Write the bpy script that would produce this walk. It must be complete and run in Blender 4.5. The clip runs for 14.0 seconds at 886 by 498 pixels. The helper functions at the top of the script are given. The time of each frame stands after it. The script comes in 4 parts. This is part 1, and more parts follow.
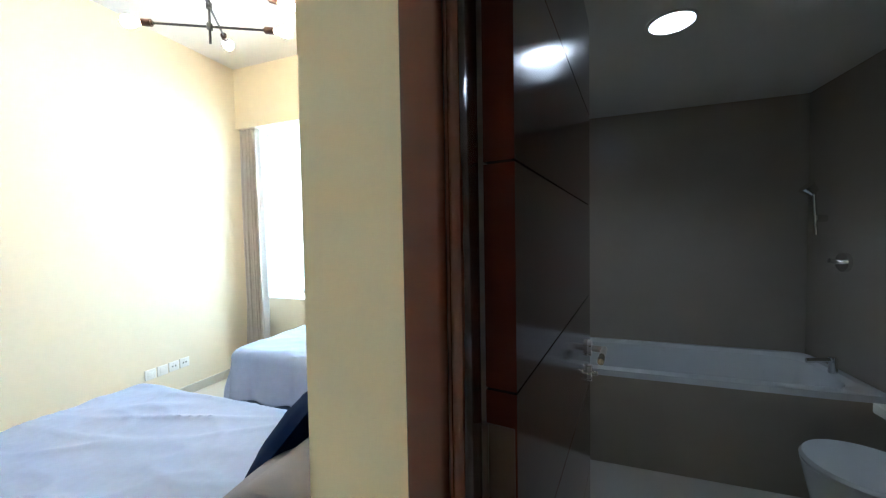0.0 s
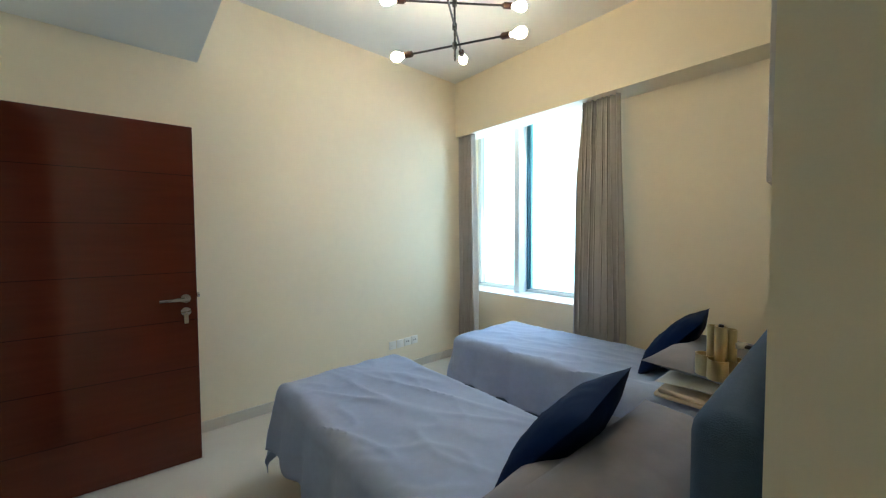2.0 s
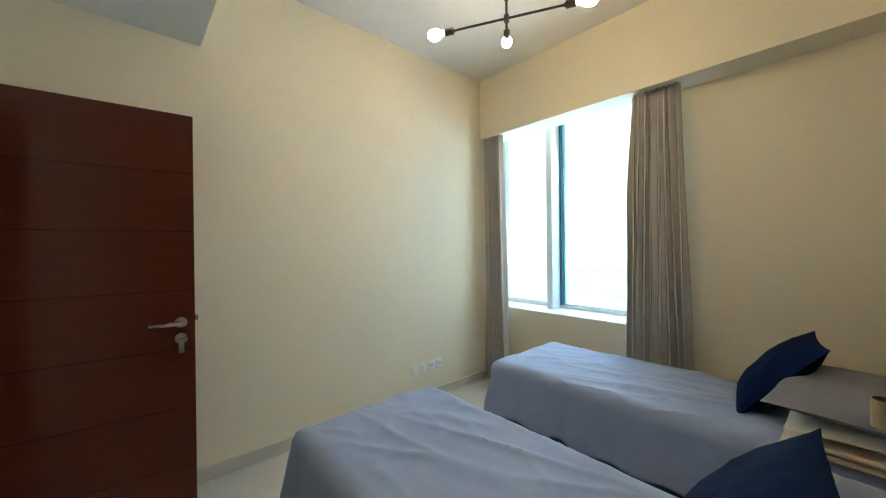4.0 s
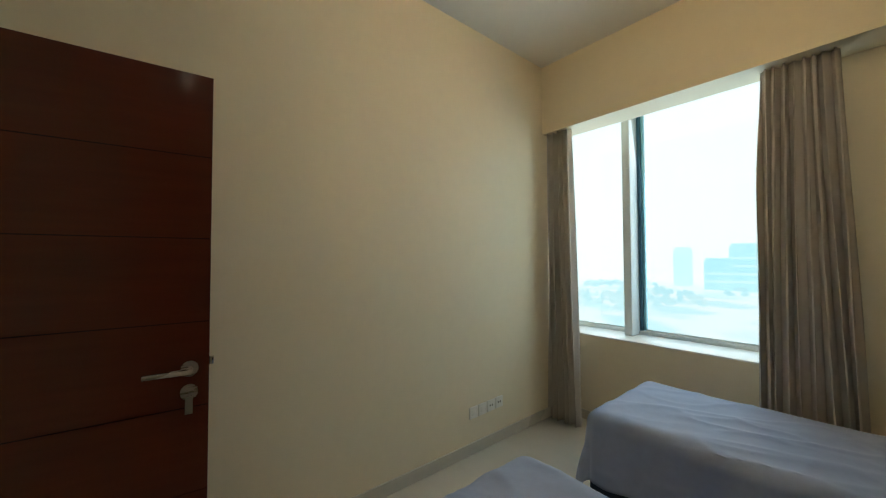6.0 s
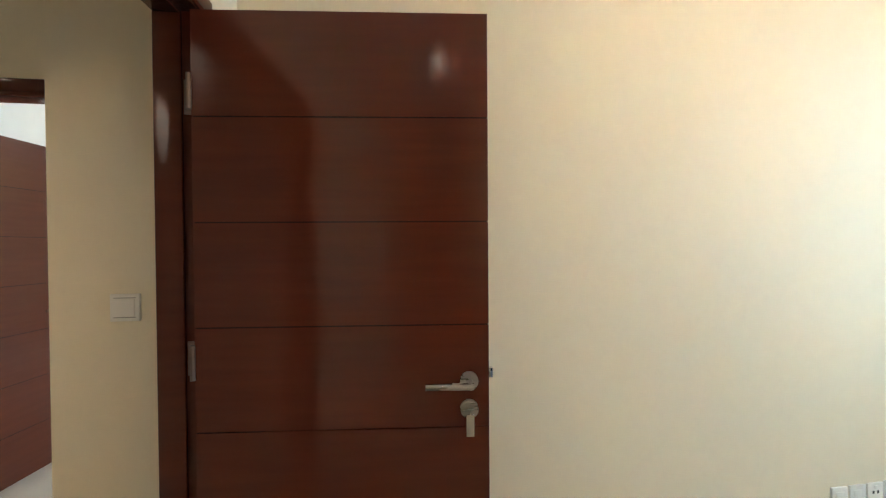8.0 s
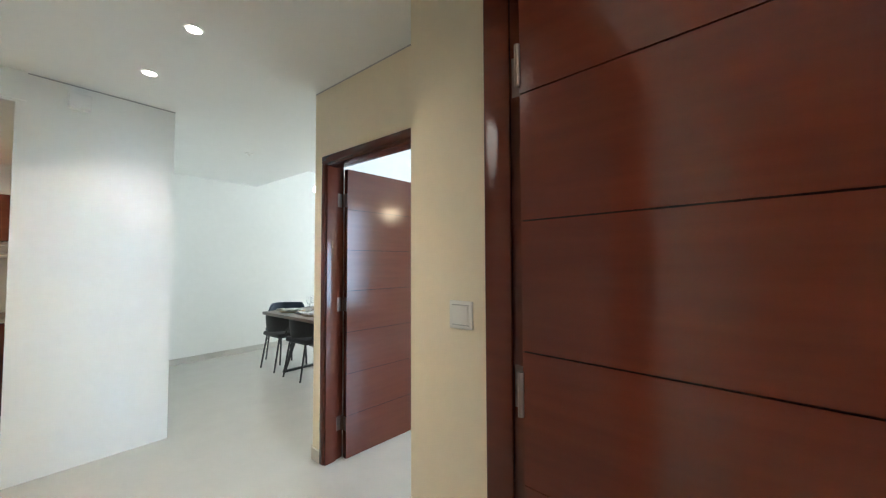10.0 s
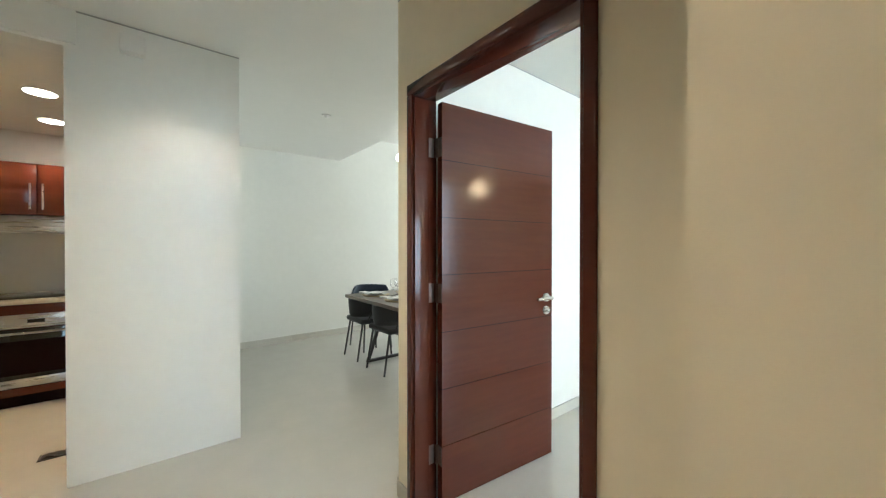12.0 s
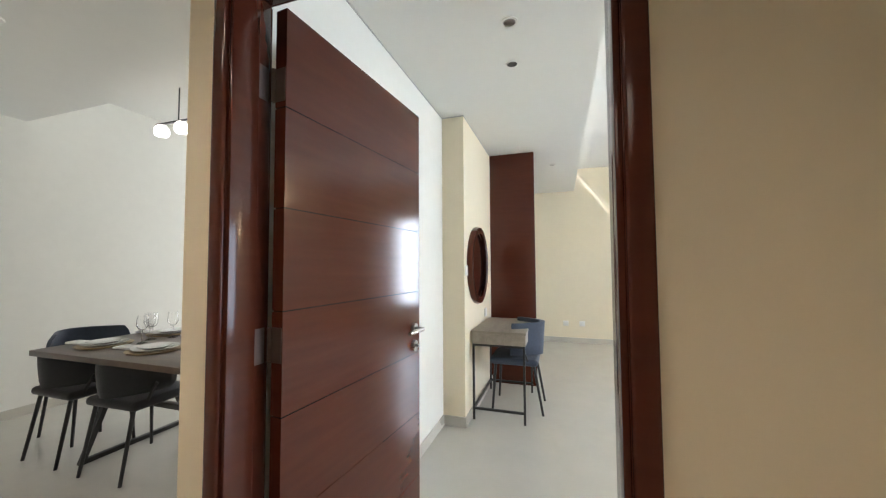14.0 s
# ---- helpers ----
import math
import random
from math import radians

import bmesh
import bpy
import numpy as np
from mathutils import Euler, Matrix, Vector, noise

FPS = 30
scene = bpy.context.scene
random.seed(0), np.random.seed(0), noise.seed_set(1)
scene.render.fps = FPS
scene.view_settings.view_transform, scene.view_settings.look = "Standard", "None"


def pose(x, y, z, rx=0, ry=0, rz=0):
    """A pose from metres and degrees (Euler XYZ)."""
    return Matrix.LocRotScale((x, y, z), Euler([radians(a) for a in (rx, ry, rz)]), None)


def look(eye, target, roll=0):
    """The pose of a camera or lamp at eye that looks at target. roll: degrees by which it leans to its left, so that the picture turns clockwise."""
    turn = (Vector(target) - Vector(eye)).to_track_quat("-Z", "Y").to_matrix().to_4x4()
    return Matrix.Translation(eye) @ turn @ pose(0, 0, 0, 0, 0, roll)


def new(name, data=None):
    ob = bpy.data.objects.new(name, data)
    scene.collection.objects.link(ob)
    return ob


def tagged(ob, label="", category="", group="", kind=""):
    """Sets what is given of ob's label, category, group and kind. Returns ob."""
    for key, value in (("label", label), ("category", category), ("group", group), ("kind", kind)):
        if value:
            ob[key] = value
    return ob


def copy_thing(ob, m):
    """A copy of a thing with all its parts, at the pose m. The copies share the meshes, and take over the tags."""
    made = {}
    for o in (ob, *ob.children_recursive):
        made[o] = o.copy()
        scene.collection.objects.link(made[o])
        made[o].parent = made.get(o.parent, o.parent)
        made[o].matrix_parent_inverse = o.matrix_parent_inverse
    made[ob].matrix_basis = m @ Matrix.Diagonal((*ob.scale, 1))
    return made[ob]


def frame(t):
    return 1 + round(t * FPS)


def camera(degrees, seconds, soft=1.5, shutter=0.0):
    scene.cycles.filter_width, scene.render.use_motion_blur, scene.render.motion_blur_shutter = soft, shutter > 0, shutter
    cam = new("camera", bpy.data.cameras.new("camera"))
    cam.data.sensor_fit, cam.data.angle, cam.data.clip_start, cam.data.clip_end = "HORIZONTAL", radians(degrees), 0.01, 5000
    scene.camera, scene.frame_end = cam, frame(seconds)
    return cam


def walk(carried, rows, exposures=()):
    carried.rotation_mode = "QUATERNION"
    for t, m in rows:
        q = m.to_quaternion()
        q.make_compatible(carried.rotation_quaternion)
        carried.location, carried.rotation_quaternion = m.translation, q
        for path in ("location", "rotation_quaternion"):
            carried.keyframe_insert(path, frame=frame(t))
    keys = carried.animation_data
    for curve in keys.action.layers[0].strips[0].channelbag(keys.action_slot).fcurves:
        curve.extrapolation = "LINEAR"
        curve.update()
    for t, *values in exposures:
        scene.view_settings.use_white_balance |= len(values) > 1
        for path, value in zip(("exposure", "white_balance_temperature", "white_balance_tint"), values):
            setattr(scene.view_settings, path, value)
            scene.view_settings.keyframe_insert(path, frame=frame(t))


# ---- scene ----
cam = camera(102.4, 14.0, 1.25, 0.0)
PATH = [
    (0, (3.291, 0.922, 1.4), (2.617, 2.804, 1.328), -1.0),
    (0.5, (3.225, 0.901, 1.403), (2.205, 2.621, 1.376), -0.6),
    (1, (3.173, 0.852, 1.421), (1.896, 2.391, 1.403), -0.4),
    (1.5, (3.134, 0.842, 1.411), (1.702, 2.238, 1.376), -0.6),
    (2, (3.042, 0.854, 1.418), (1.545, 2.177, 1.34), -0.3),
    (2.5, (2.945, 0.9, 1.407), (1.442, 2.218, 1.351), -0.3),
    (3, (2.842, 0.9, 1.389), (1.343, 2.223, 1.341), -0.5),
    (5.5, (2.084, 0.975, 1.415), (0.573, 2.284, 1.476), -0.4),
    (6, (1.899, 0.991, 1.416), (0.359, 2.266, 1.474), -0.2),
    (6.5, (1.744, 0.987, 1.414), (0.091, 2.111, 1.473), -0.4),
    (7, (1.599, 0.958, 1.402), (-0.178, 1.874, 1.471), -0.4),
    (7.5, (1.469, 0.925, 1.41), (-0.429, 1.554, 1.45), -0.3),
    (8, (1.363, 0.918, 1.426), (-0.624, 1.151, 1.404), -0.4),
    (8.5, (1.309, 0.946, 1.412), (-0.67, 0.659, 1.439), -0.7),
    (9, (1.257, 0.907, 1.402), (-0.603, 0.174, 1.452), -0.7),
    (9.2, (1.225, 0.875, 1.401), (-0.583, 0.025, 1.475), -0.7),
    (11.3, (0.707, 0.284, 1.364), (-0.528, -1.288, 1.399), -0.0),
    (11.5, (0.67, 0.197, 1.35), (-0.568, -1.373, 1.415), -0.0),
    (12, (0.598, -0.015, 1.345), (-0.649, -1.579, 1.33), -0.0),
    (12.5, (0.52, -0.189, 1.323), (-0.848, -1.647, 1.287), 0.3),
    (13, (0.484, -0.393, 1.334), (-1.209, -1.459, 1.37), -0.0),
    (13.5, (0.391, -0.576, 1.335), (-1.45, -1.358, 1.359), -0.2),
    (14, (0.283, -0.703, 1.326), (-1.615, -1.324, 1.417), -0.3),
]
EXPOSURES = [(0, 1.05, 5300, 8), (0.5, 0.3, 5400, 8), (1, 0.0, 5350, 7), (1.5, -0.12, 5400, 7), (3, -0.27, 5400, 7), (5.5, -1.0, 6300, 4), (6.5, -1.5, 6700, 12),
             (7.2, -1.1, 7000, 17), (7.5, -0.52, 6850, 13), (8, 0.33, 6000, 12), (8.5, 0.8, 5000, 16), (9, 0.90, 4900, 10), (11.5, 1.02, 5850, 7), (12, 0.70, 5600, 6),
             (12.5, 0.60, 5850, 8), (13, 0.52, 6000, 11), (13.5, 0.46, 6000, 13), (14, 0.32, 5900, 15)]
walk(cam, [(t, look(eye, target, roll)) for t, eye, target, roll in PATH], EXPOSURES)

# ---- world, sun, large lights ----
world = bpy.data.worlds.new("sky")
scene.world = world
world.use_nodes = True
wn = world.node_tree.nodes
wl = world.node_tree.links
sky = wn.new("ShaderNodeTexSky")
sky.sky_type = "NISHITA"
sky.sun_disc = False
sky.sun_elevation = radians(50)
sky.sun_rotation = radians(150)
sky.dust_density = 4.0
sky.air_density = 1.5
bg = wn["Background"]
bg.inputs["Strength"].default_value = 0.15
wl.new(sky.outputs["Color"], bg.inputs["Color"])

sun = new("sun", bpy.data.lights.new("sun", "SUN"))
sun.data.energy = 4
sun.data.angle = radians(2)
sun.data.color = (1.0, 0.95, 0.88)
sun.matrix_world = look((20, -30, 40), (0, 0, 0))


def sky_lamp(name, eye, target, width, height, power, color=(0.86, 0.94, 1.0)):
    ob = new(name, bpy.data.lights.new(name, "AREA"))
    ob.data.shape = "RECTANGLE"
    ob.data.size, ob.data.size_y = width, height
    ob.data.energy, ob.data.color = power, color
    ob.matrix_world = look(eye, target)
    return ob


sky_lamp("sky_light_bedroom", (0.76, 4.50, 1.75), (1.25, 0, 0.6), 1.75, 1.9, 56, (0.78, 0.90, 1.0))
sky_lamp("sky_light_study", (-2.5, 4.05, 1.6), (-2.5, 0, 1.2), 2.0, 2.2, 72, (0.76, 0.89, 1.0))
sky_lamp("sky_light_study_west", (-6.45, 2.0, 1.4), (0, 2.0, 1.2), 0.56, 1.8, 60)
sky_lamp("sky_light_dining", (-6.35, -3.7, 1.6), (0, -3.7, 1.2), 3.0, 2.2, 75, (1.0, 0.97, 0.88))


def lamp(name, place, power, color, radius=0.04):
    ob = new(name, bpy.data.lights.new(name, "POINT"))
    ob.data.energy, ob.data.color, ob.data.shadow_soft_size = power, color, radius
    ob.location = place
    return ob


def spot(name, place, power, color, angle=110, radius=0.05):
    ob = new(name, bpy.data.lights.new(name, "SPOT"))
    ob.data.energy, ob.data.color, ob.data.shadow_soft_size = power, color, radius
    ob.data.spot_size, ob.data.spot_blend = radians(angle), 0.6
    ob.location = place
    return ob


spot("hall_spot_and_fill", (0.42, -1.50, 2.60), 14, (1.0, 0.80, 0.58), 120)
spot("hall_spot_and_fill", (0.453, -2.24, 2.60), 19, (1.0, 0.80, 0.58), 120)
spot("kitchen_light", (1.258, -3.82, 2.40), 48, (1.0, 0.62, 0.30), 120)
spot("kitchen_light", (1.325, -4.63, 2.40), 32, (1.0, 0.62, 0.30), 120)
# added fill spot without a fitting, only to brighten the hall walls
spot("hall_spot_and_fill", (1.35, -0.75, 2.55), 26, (1.0, 0.80, 0.58), 150, 0.30)
spot("bathroom_light", (3.705, 2.73, 2.25), 6, (0.92, 0.96, 1.0), 140, 0.08)

# ---- materials ----


def material(name, color, rough=0.5, metal=0.0, grain=0.0, scale=8.0, bump=0.0, bump_scale=60.0, coat=0.0,
             color2=None, stretch=(1, 1, 1), spec=0.5, sheen=0.0, vary=0.0):
    """Principled surface with noise at two scales in its colour, and a fine relief."""
    m = bpy.data.materials.new(name)
    m.use_nodes = True
    n, l = m.node_tree.nodes, m.node_tree.links
    b = n["Principled BSDF"]
    b.inputs["Roughness"].default_value = rough
    b.inputs["Metallic"].default_value = metal
    b.inputs["Coat Weight"].default_value = coat
    b.inputs["Coat Roughness"].default_value = 0.12
    b.inputs["Specular IOR Level"].default_value = spec
    b.inputs["Sheen Weight"].default_value = sheen
    c1 = (*color, 1)
    c2 = (*(color2 or tuple(c * (1 - grain) for c in color)), 1)
    tex = n.new("ShaderNodeTexCoord")
    mp = n.new("ShaderNodeMapping")
    mp.inputs["Scale"].default_value = stretch
    l.new(tex.outputs["Object"], mp.inputs["Vector"])
    nz = n.new("ShaderNodeTexNoise")
    nz.inputs["Scale"].default_value, nz.inputs["Detail"].default_value = scale, 8
    l.new(mp.outputs["Vector"], nz.inputs["Vector"])
    big = n.new("ShaderNodeTexNoise")
    big.inputs["Scale"].default_value, big.inputs["Detail"].default_value = scale * 0.13, 3
    l.new(mp.outputs["Vector"], big.inputs["Vector"])
    add = n.new("ShaderNodeMath")
    add.operation = "MULTIPLY_ADD"
    add.inputs[1].default_value = 0.55
    l.new(nz.outputs["Fac"], add.inputs[0])
    half = n.new("ShaderNodeMath")
    half.operation = "MULTIPLY"
    half.inputs[1].default_value = 0.45
    l.new(big.outputs["Fac"], half.inputs[0])
    l.new(half.outputs[0], add.inputs[2])
    ramp = n.new("ShaderNodeValToRGB")
    ramp.color_ramp.elements[0].position, ramp.color_ramp.elements[1].position = 0.36, 0.64
    ramp.color_ramp.elements[0].color, ramp.color_ramp.elements[1].color = c2, c1
    l.new(add.outputs[0], ramp.inputs["Fac"])
    out = ramp.outputs["Color"]
    if vary:
        info = n.new("ShaderNodeObjectInfo")
        hsv = n.new("ShaderNodeHueSaturation")
        rng = n.new("ShaderNodeMapRange")
        rng.inputs["To Min"].default_value, rng.inputs["To Max"].default_value = 1 - vary, 1 + vary
        l.new(info.outputs["Random"], rng.inputs["Value"])
        l.new(rng.outputs["Result"], hsv.inputs["Value"])
        l.new(out, hsv.inputs["Color"])
        out = hsv.outputs["Color"]
    l.new(out, b.inputs["Base Color"])
    rr = n.new("ShaderNodeMapRange")
    rr.inputs["To Min"].default_value, rr.inputs["To Max"].default_value = rough * 0.85, min(1, rough * 1.15)
    l.new(big.outputs["Fac"], rr.inputs["Value"])
    l.new(rr.outputs["Result"], b.inputs["Roughness"])
    if bump:
        fine = n.new("ShaderNodeTexNoise")
        fine.inputs["Scale"].default_value, fine.inputs["Detail"].default_value = bump_scale, 4
        l.new(mp.outputs["Vector"], fine.inputs["Vector"])
        bp = n.new("ShaderNodeBump")
        bp.inputs["Strength"].default_value, bp.inputs["Distance"].default_value = bump, 0.002
        l.new(fine.outputs["Fac"], bp.inputs["Height"])
        l.new(bp.outputs["Normal"], b.inputs["Normal"])
    return m


def emitter(name, color, strength):
    m = bpy.data.materials.new(name)
    m.use_nodes = True
    b = m.node_tree.nodes["Principled BSDF"]
    b.inputs["Base Color"].default_value = (*color, 1)
    b.inputs["Emission Color"].default_value = (*color, 1)
    b.inputs["Emission Strength"].default_value = strength
    return m


def glass(name, color=(1, 1, 1), rough=0.0):
    m = bpy.data.materials.new(name)
    m.use_nodes = True
    b = m.node_tree.nodes["Principled BSDF"]
    b.inputs["Base Color"].default_value = (*color, 1)
    b.inputs["Transmission Weight"].default_value = 1
    b.inputs["Roughness"].default_value = rough
    b.inputs["IOR"].default_value = 1.45
    return m


def window_glass(name):
    """A thin pane: clear, with a mirror-like reflection that grows at a slant."""
    m = bpy.data.materials.new(name)
    m.use_nodes = True
    n, l = m.node_tree.nodes, m.node_tree.links
    n.remove(n["Principled BSDF"])
    clear = n.new("ShaderNodeBsdfTransparent")
    clear.inputs["Color"].default_value = (0.90, 0.97, 0.98, 1)
    shine = n.new("ShaderNodeBsdfGlossy")
    shine.inputs["Roughness"].default_value = 0.02
    fres = n.new("ShaderNodeFresnel")
    mix = n.new("ShaderNodeMixShader")
    low = n.new("ShaderNodeMath")
    low.operation = "MINIMUM"
    low.inputs[1].default_value = 0.10
    l.new(fres.outputs[0], low.inputs[0])
    l.new(low.outputs[0], mix.inputs[0])
    l.new(clear.outputs[0], mix.inputs[1])
    l.new(shine.outputs[0], mix.inputs[2])
    l.new(mix.outputs[0], n["Material Output"].inputs["Surface"])
    return m


M_WALL = material("cream_wall_paint", (0.80, 0.715, 0.535), 0.62, grain=0.03, scale=14, bump=0.12, bump_scale=220, spec=0.35)
M_WHITE = material("white_wall_paint", (0.81, 0.80, 0.74), 0.65, grain=0.03, scale=14, bump=0.1, bump_scale=220, spec=0.35)
M_CEIL = material("ceiling_paint", (0.78, 0.77, 0.72), 0.85, grain=0.02, scale=10, bump=0.06, bump_scale=160)
M_FLOOR = material("polished_porcelain_floor", (0.55, 0.53, 0.47), 0.14, grain=0.06, scale=5, bump=0.015, bump_scale=30)
M_SKIRT = material("porcelain_skirting", (0.55, 0.52, 0.45), 0.28, grain=0.06, scale=9)
M_WOOD = material("dark_mahogany_veneer", (0.088, 0.0225, 0.0125), 0.135, grain=0.0, color2=(0.071, 0.0182, 0.0105), scale=2.5,
                  stretch=(1.2, 1.2, 14), coat=0.04, spec=0.30)
M_GROOVE = material("dark_groove", (0.012, 0.005, 0.004), 0.9, grain=0.2, spec=0.1)
M_STEEL = material("satin_steel", (0.48, 0.46, 0.43), 0.28, 1.0, grain=0.12, scale=40, stretch=(1, 1, 12))
M_HINGE = material("aged_bronze_hinge", (0.16, 0.115, 0.095), 0.45, 0.7, grain=0.15, scale=40)
M_SEAM = material("grey_seam_line", (0.42, 0.41, 0.38), 0.6, grain=0.05)
M_CHROME = material("chrome", (0.80, 0.80, 0.80), 0.10, 1.0, grain=0.04)
M_BLACK = material("black_powder_coat", (0.015, 0.014, 0.013), 0.42, grain=0.25, scale=60)
M_BRONZE = material("aged_bronze_socket", (0.060, 0.028, 0.018), 0.4, 0.5, grain=0.3, scale=60)
M_BRASS = material("brushed_brass", (0.62, 0.48, 0.24), 0.32, 1.0, grain=0.15, scale=30, stretch=(8, 8, 1))
M_SHEET = material("grey_cotton_sheet", (0.300, 0.362, 0.530), 0.80, grain=0.08, scale=25, bump=0.2, bump_scale=420)
M_PILLOW = material("grey_cotton_pillowcase", (0.195, 0.195, 0.225), 0.85, grain=0.10, scale=25, bump=0.2, bump_scale=420)
M_NAVY = material("navy_velvet", (0.0020, 0.0095, 0.046), 0.8, grain=0.25, scale=12, bump=0.2, bump_scale=300, spec=0.05)
M_HEAD = material("blue_grey_upholstery", (0.040, 0.066, 0.110), 0.9, grain=0.18, scale=60, bump=0.4, bump_scale=500, spec=0.2)
M_WHITECLOTH = material("white_cotton", (0.74, 0.69, 0.60), 0.9, grain=0.06, scale=20, bump=0.3, bump_scale=300)
M_BEIGECLOTH = material("beige_cotton", (0.62, 0.50, 0.36), 0.9, grain=0.08, scale=20, bump=0.3, bump_scale=300)
M_CURTAIN = material("taupe_curtain_cloth", (0.53, 0.49, 0.455), 0.85, grain=0.05, scale=50, bump=0.15, bump_scale=400, spec=0.2)
M_ALU = material("window_aluminium", (0.66, 0.71, 0.73), 0.4, 0.0, grain=0.06)
M_ALUDARK = material("window_dark_gasket", (0.03, 0.11, 0.17), 0.3, 0.2, grain=0.1)
# pale blue that imitates the glow along the glass edge
M_EDGEGLOW = material("pale_blue_edge_glow", (0.30, 0.62, 0.74), 0.35, grain=0.05)
M_SILL = material("white_sill_paint", (0.80, 0.80, 0.79), 0.35, grain=0.02)
M_PLASTIC = material("white_plastic", (0.80, 0.78, 0.73), 0.35, grain=0.02)
M_PANE = window_glass("window_glass")
M_BULB = emitter("bulb_glow", (1.0, 0.70, 0.38), 165)
M_GLOBE = emitter("globe_glow", (1.0, 0.70, 0.38), 95)
M_DOWN = emitter("downlight_glow", (1.0, 0.84, 0.62), 30)
M_DOWNCOOL = emitter("downlight_cool_glow", (0.95, 0.97, 1.0), 7)
M_TILE = material("bathroom_wall_tile", (0.36, 0.325, 0.27), 0.25, grain=0.08, scale=4, bump=0.02)
M_TUB = material("white_acrylic", (0.74, 0.78, 0.80), 0.15, grain=0.02)
M_GREYCHAIR = material("charcoal_upholstery", (0.018, 0.019, 0.022), 0.8, grain=0.3, scale=60, bump=0.4, bump_scale=400, sheen=0.2)
M_BLUECHAIR = material("slate_blue_velvet", (0.050, 0.066, 0.10), 0.8, grain=0.25, scale=40, bump=0.3, bump_scale=400, sheen=0.15)
M_TABLE = material("dark_walnut", (0.12, 0.075, 0.05), 0.3, color2=(0.055, 0.032, 0.022), scale=6, stretch=(30, 2, 2), bump=0.04)
M_DESK = material("grey_oak", (0.36, 0.31, 0.25), 0.45, color2=(0.24, 0.20, 0.16), scale=5, stretch=(3, 30, 30), bump=0.06)
M_CHINA = material("white_china", (0.78, 0.78, 0.77), 0.15, grain=0.02)
M_RATTAN = material("gold_charger", (0.45, 0.34, 0.18), 0.4, 0.4, grain=0.2, scale=60)
M_NAPKIN = material("white_napkin", (0.75, 0.74, 0.72), 0.9, grain=0.05, bump=0.3)
M_GLASS = glass("clear_glass")
M_MIRROR = material("mirror_silver", (0.86, 0.87, 0.87), 0.02, 1.0)
M_COUNTER = material("kitchen_worktop", (0.50, 0.44, 0.35), 0.25, grain=0.2, scale=60)
M_SPLASH = material("kitchen_splashback", (0.62, 0.60, 0.53), 0.2, grain=0.04)
M_OVENGLASS = material("oven_black_glass", (0.012, 0.011, 0.010), 0.08, grain=0.1)
M_GRATE = material("floor_grate", (0.10, 0.09, 0.08), 0.4, 0.7, grain=0.2)
M_PINK = material("pale_canvas_print", (0.60, 0.50, 0.46), 0.7, color2=(0.72, 0.66, 0.60), scale=5)

# ---- mesh helpers ----


def add_box(bm, x0, y0, z0, x1, y1, z1, bevel=0.0, seg=2):
    vs = [bm.verts.new((x, y, z)) for z in (z0, z1) for y in (y0, y1) for x in (x0, x1)]
    fs = [bm.faces.new([vs[i] for i in q]) for q in
          ((0, 2, 3, 1), (4, 5, 7, 6), (0, 1, 5, 4), (2, 6, 7, 3), (0, 4, 6, 2), (1, 3, 7, 5))]
    if bevel:
        es = list({e for f in fs for e in f.edges})
        bmesh.ops.bevel(bm, geom=es, offset=bevel, segments=seg, affect="EDGES", profile=0.5)
    return bm


def box(x0, y0, z0, x1, y1, z1, bevel=0.0, seg=2):
    return add_box(bmesh.new(), min(x0, x1), min(y0, y1), min(z0, z1), max(x0, x1), max(y0, y1), max(z0, z1), bevel, seg)


def add_tube(bm, a, b, r, sides=12, r2=None, caps=True):
    a, b = Vector(a), Vector(b)
    d = (b - a).normalized()
    u = d.orthogonal().normalized()
    w = d.cross(u)
    rings = []
    for p, rad in ((a, r), (b, r if r2 is None else r2)):
        rings.append([bm.verts.new(p + rad * (math.cos(2 * math.pi * k / sides) * u + math.sin(2 * math.pi * k / sides) * w))
                      for k in range(sides)])
    for k in range(sides):
        bm.faces.new((rings[0][k], rings[0][(k + 1) % sides], rings[1][(k + 1) % sides], rings[1][k]))
    if caps:
        bm.faces.new(rings[0][::-1])
        bm.faces.new(rings[1])
    return bm


def tube(a, b, r, sides=12, r2=None):
    return add_tube(bmesh.new(), a, b, r, sides, r2)


def lathe(profile, sides=24, axis_place=(0, 0, 0)):
    """Turns a profile of (radius, height) about the z axis."""
    bm = bmesh.new()
    ox, oy, oz = axis_place
    rings = [[bm.verts.new((ox + r * math.cos(2 * math.pi * k / sides), oy + r * math.sin(2 * math.pi * k / sides), oz + z))
              for k in range(sides)] for r, z in profile]
    for a, b in zip(rings, rings[1:]):
        for k in range(sides):
            bm.faces.new((a[k], a[(k + 1) % sides], b[(k + 1) % sides], b[k]))
    bmesh.ops.remove_doubles(bm, verts=bm.verts, dist=1e-5)
    return bm


def mesh_of(name, bm, mat, smooth=True):
    bmesh.ops.recalc_face_normals(bm, faces=bm.faces)
    me = bpy.data.meshes.new(name)
    bm.to_mesh(me)
    bm.free()
    me.materials.append(mat)
    if smooth:
        me.polygons.foreach_set("use_smooth", [True] * len(me.polygons))
        me.set_sharp_from_angle(angle=radians(35))
    return me


def thing(name, place, label, category, group="", rz=0.0):
    ob = new(name)
    ob.matrix_basis = pose(*place, 0, 0, rz)
    return tagged(ob, label, category, group)


def part(name, bm, mat, parent, label="", smooth=True):
    ob = new(name, mesh_of(name, bm, mat, smooth))
    ob.parent = parent
    if label:
        ob["label"] = label
    return ob


